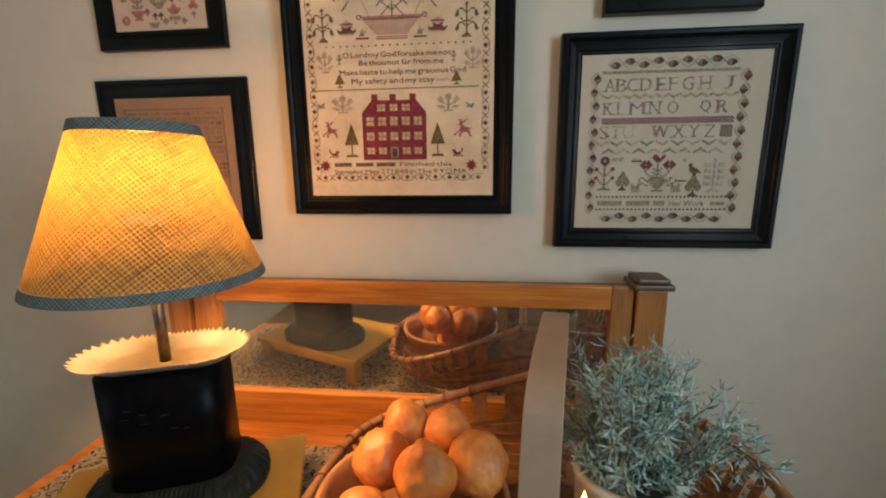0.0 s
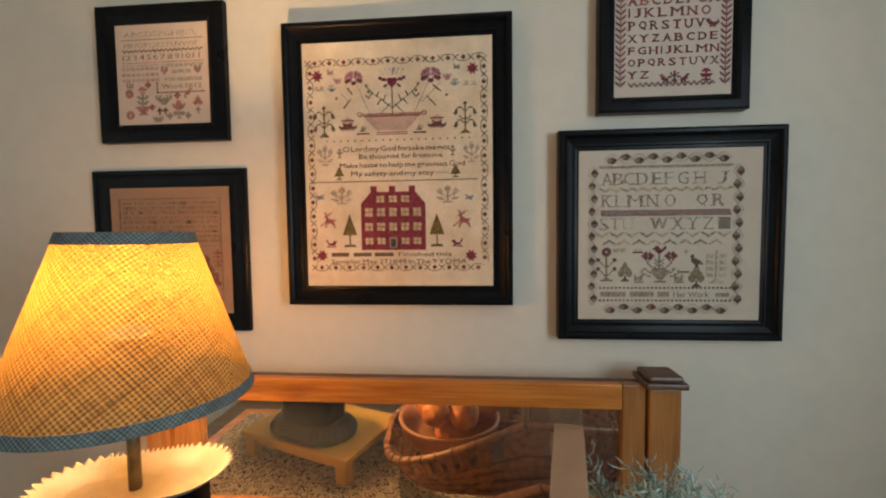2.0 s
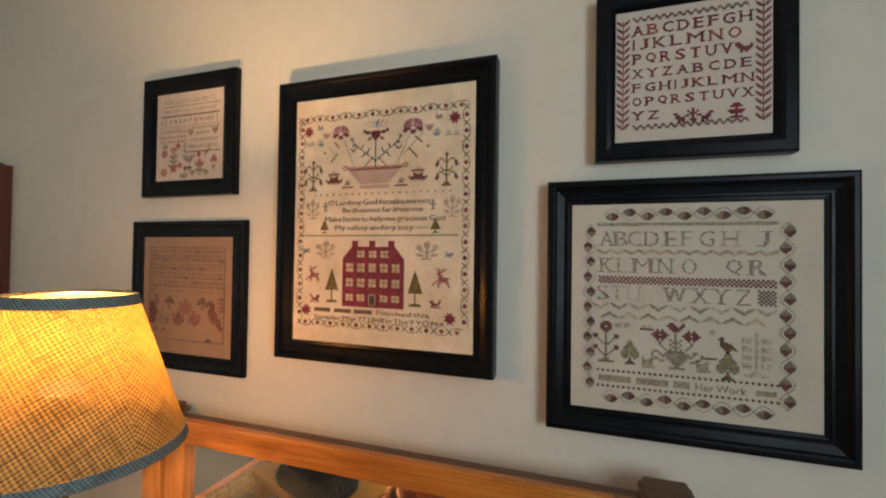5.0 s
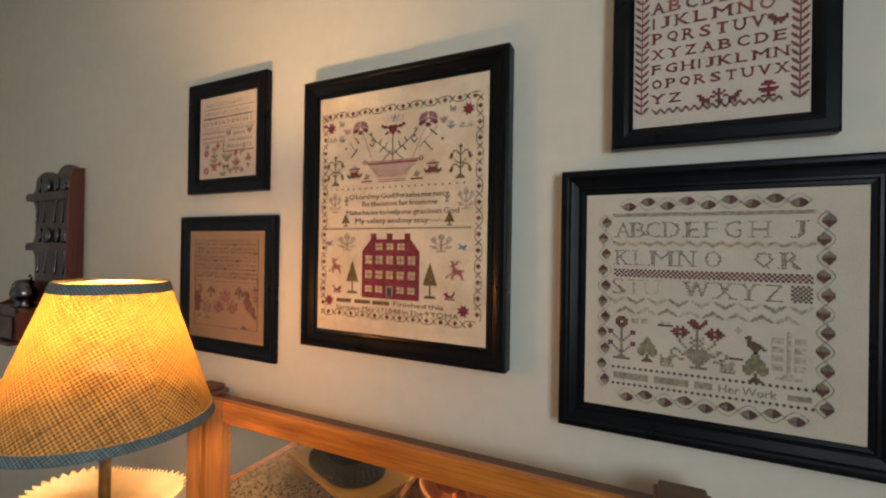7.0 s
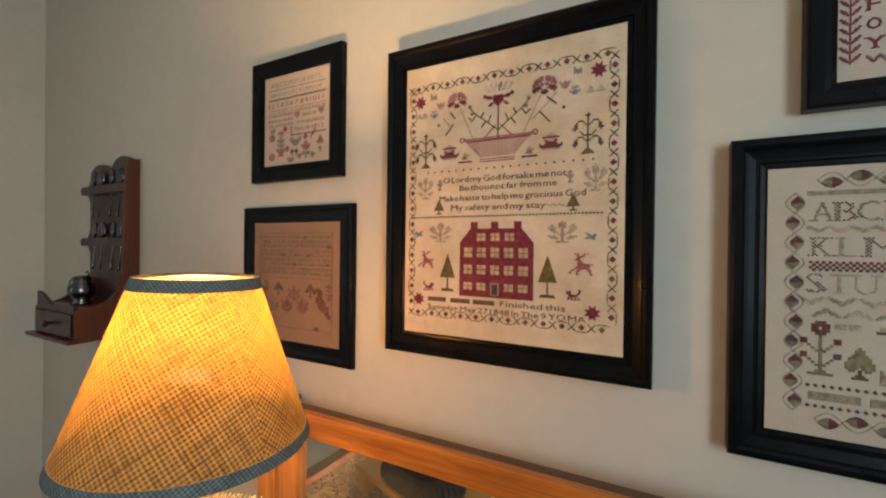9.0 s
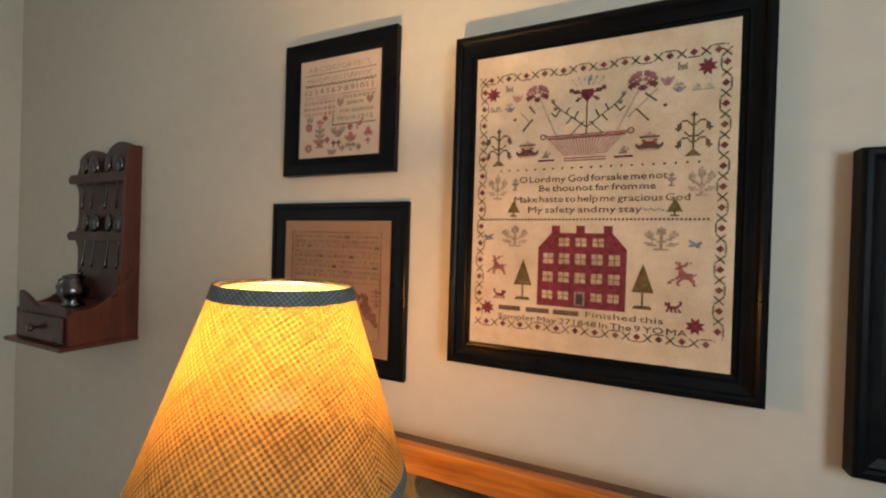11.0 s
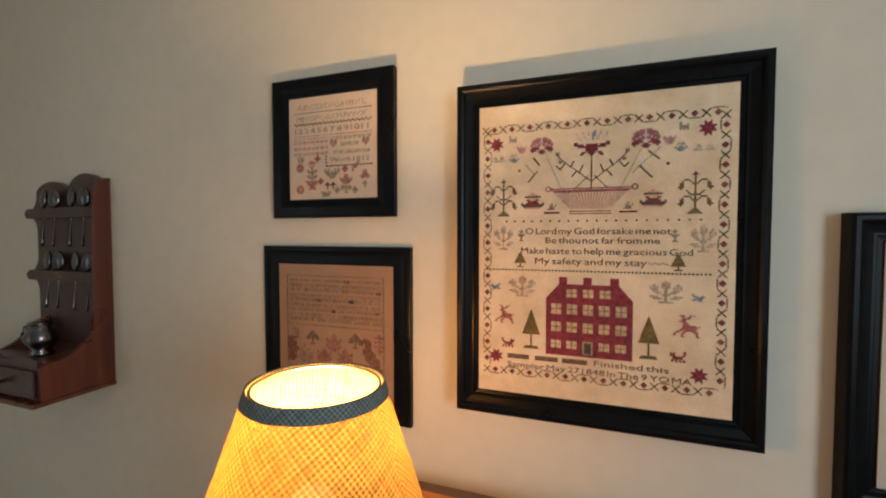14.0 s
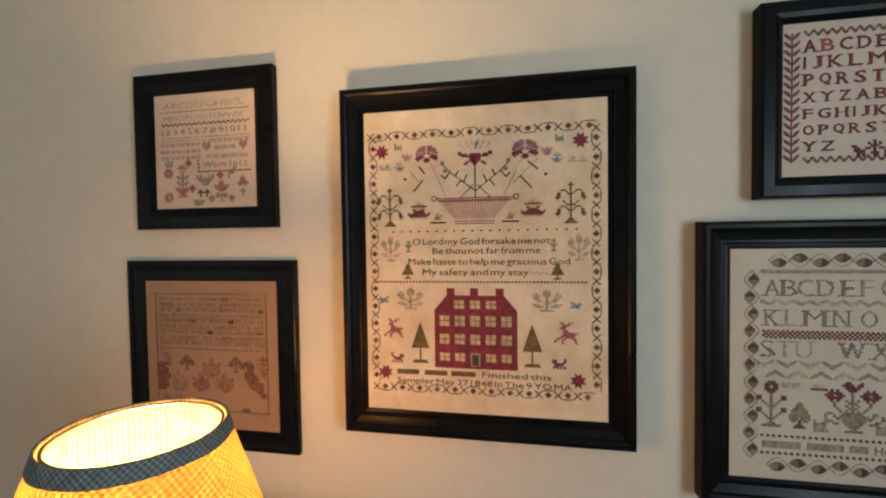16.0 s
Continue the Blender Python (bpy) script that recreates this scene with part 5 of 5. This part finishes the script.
for u in (0.520, 0.880):
    c.chart("stitched_heart", u, 0.470, HEART, 0.0032, dict(r="faded"))
c.bars("stitched_bars", [(0.700, 0.480, 0.200, 0.034), (0.720, 0.555, 0.400, 0.034)], "pale")
c.text("stitched_word", "Work 1812", 0.480, 0.625, 0.046, "sage", 0.44, bold=0.0)
c.line("stitched_chain", (0.450, 0.685), (0.940, 0.685), 18, 0.0028, 0.0022, ["brown"], 1)
c.line("stitched_chain", (0.435, 0.560), (0.435, 0.680), 5, 0.0028, 0.0022, ["brown"], 1)
ROSE = [".rrr.", "rrrrr", "rrprr", "rrrrr", ".rrr."]
for u, v in ((0.125, 0.690), (0.125, 0.905)):
    c.chart("stitched_rose", u, v, ROSE, 0.0037, dict(r="coral", p="sand"))
c.chart("stitched_potted_flower", 0.270, 0.765, ["...rrr...", "..rrrrr..", "...ppp...", "...ppp...", "....g....", ".gg.g.gg.", "..ggggg..", "....g....", ".gg.g.gg.", "..ggggg..", "....g....", "rrrrrrrrr", ".rrrrrrr.", "..rrrrr..", "...rrr...", "..rrrrr.."], 0.0039, dict(r="coral", p="pink", g="sage"))
for u, v in ((0.335, 0.605), (0.370, 0.830), (0.650, 0.720), (0.560, 0.925), (0.758, 0.925)):
    c.chart("stitched_diamond", u, v, ["..r..", ".rrr.", "rrrrr", ".rrr.", "..r.."], 0.0031, dict(r="rose" if v < 0.9 else "sage"))
c.chart("stitched_foliage", 0.500, 0.760, ["g.g...g.g", "ggg.g.ggg", ".ggggggg.", "..ggggg..", "...ggg..."], 0.0042, dict(g="sage"))
for u in (0.450, 0.515, 0.870):
    c.chart("stitched_tree", u, 0.875, ["...g...", "..ggg..", ".ggggg.", "...g...", "...g...", "...g..."], 0.0026, dict(g="sage" if u > 0.6 else "brown"))
c.chart("stitched_lily", 0.660, 0.862, ["...rrr...", "...rrr...", "r.rrrrr.r", "rrrrrrrrr", ".rrrrrrr.", "..rrrrr..", "....g....", ".gg.g.gg.", "ggggggggg", ".gg.g.gg.", "....g....", "...ggg..."], 0.0033, dict(r="coral", g="sage"))
c.chart("stitched_bird", 0.770, 0.700, ["...rr", "..rr.", ".rrr.", "rrr..", "g....", "g...."], 0.0036, dict(r="coral", g="sage"))
c.chart("stitched_rosebush", 0.870, 0.775, ["...g...", "..rrr..", "..rrr..", ".rrrrr.", "rrrrrrr", ".rr.rr."], 0.0034, dict(r="coral", g="sage"))
c.chart("stitched_basket", 0.430, 0.955, ["s.s..s.s", "ssssssss", ".ssssss.", ".ssssss."], 0.0030, dict(s="sage"))
c.chart("stitched_letter", 0.135, 0.610, ["g.g.g", "g.g.g", "ggggg", ".g.g."], 0.0033, dict(g="sage"))

# ---- the brown sampler ----
c = Cloth(M, 0.041)
for p, q, n in (((0.075, 0.085), (0.925, 0.085), 150), ((0.075, 0.885), (0.925, 0.885), 150), ((0.075, 0.085), (0.075, 0.885), 150), ((0.925, 0.085), (0.925, 0.885), 150), ((0.075, 0.465), (0.925, 0.465), 150)):
    c.line("stitched_edge", p, q, n, 0.0010, 0.0010, ["mgrey"])
rm = random.Random(8)
for j in range(9):
    v = 0.120 + 0.038 * j
    spots = []
    u = 0.100
    while u < 0.90:
        w = rm.choice((0.014, 0.018, 0.022))
        spots.append((u + w / 2, v, w, 0.022 if j % 3 else 0.017))
        u += w + 0.010 + (0.02 if rm.random() < 0.12 else 0)
    c.bars("stitched_bars", spots, "mgrey")
    if j % 2:
        c.line("stitched_rule", (0.085, v + 0.019), (0.915, v + 0.019), 120, 0.0012, 0.0005, ["mgrey"])
c.bars("stitched_bars", [(0.605, 0.122, 0.020, 0.026), (0.632, 0.122, 0.020, 0.026), (0.255, 0.196, 0.030, 0.022), (0.885, 0.200, 0.045, 0.022), (0.660, 0.272, 0.040, 0.024), (0.370, 0.272, 0.030, 0.024), (0.500, 0.348, 0.040, 0.024), (0.880, 0.348, 0.040, 0.016)], "mbrown")
MAPLE = ["....p....", "...ppp...", "p..ppp..p", "ppppppppp", ".ppppppp.", "ppppppppp", "ppppppppp", ".ppppppp.", "...ppp..."]
for u, v in ((0.500, 0.590), (0.415, 0.690), (0.600, 0.690)):
    c.chart("stitched_leaf", u, v, MAPLE, 0.0042, dict(p="mpink"))
SPADE = ["....g....", "...ggg...", "..ggggg..", ".ggggggg.", "ggggggggg", "ggg.g.ggg", "....g....", "....g....", "...ggg..."]
for u in (0.310, 0.690):
    c.chart("stitched_tree", u, 0.560, SPADE, 0.0036, dict(g="mbrown"))
c.chart("stitched_bird", 0.815, 0.660, ["..ppp......", ".ppppp.....", "pp.ppp.....", "...ppp.....", "..pppp.....", "..ppppp....", "..pppppp...", "...ppppp...", "...ppppppp.", "....pppppp.", ".....ppppp.", ".......ppp.", "........ppp", ".........pp"], 0.0050, dict(p="mred"))
c.chart("stitched_bird", 0.130, 0.660, ["ppppp", "ppp..", "pppp.", "pppp.", "ppppp", "ppppp", "pppp.", "pppp.", "pppp.", "ppp.."], 0.0056, dict(p="mred"))
c.chart("stitched_urn", 0.245, 0.690, ["...g....", "..gg....", ".g..gg..", "..gggggg", ".gggggg.", "gggggggg", ".gggggg.", "..gggg.."], 0.0052, dict(g="mgrey"))
c.chart("stitched_rosette", 0.145, 0.535, ROSE, 0.0042, dict(r="mgrey", p="mgrey"))
c.chart("stitched_fern", 0.890, 0.570, ["..g..", "ggggg", "..g..", "ggggg", "..g..", "ggggg", "..g..", ".ggg.", "..g.."], 0.0046, dict(g="mpink"))
for u in (0.150, 0.245):
    c.chart("stitched_mound", u, 0.800, ["...g...", "..ggg..", ".ggggg."], 0.0040, dict(g="mgrey"))
c.chart("stitched_bud", 0.760, 0.870, [".ggg.", "ggggg"], 0.0040, dict(g="mbrown"))
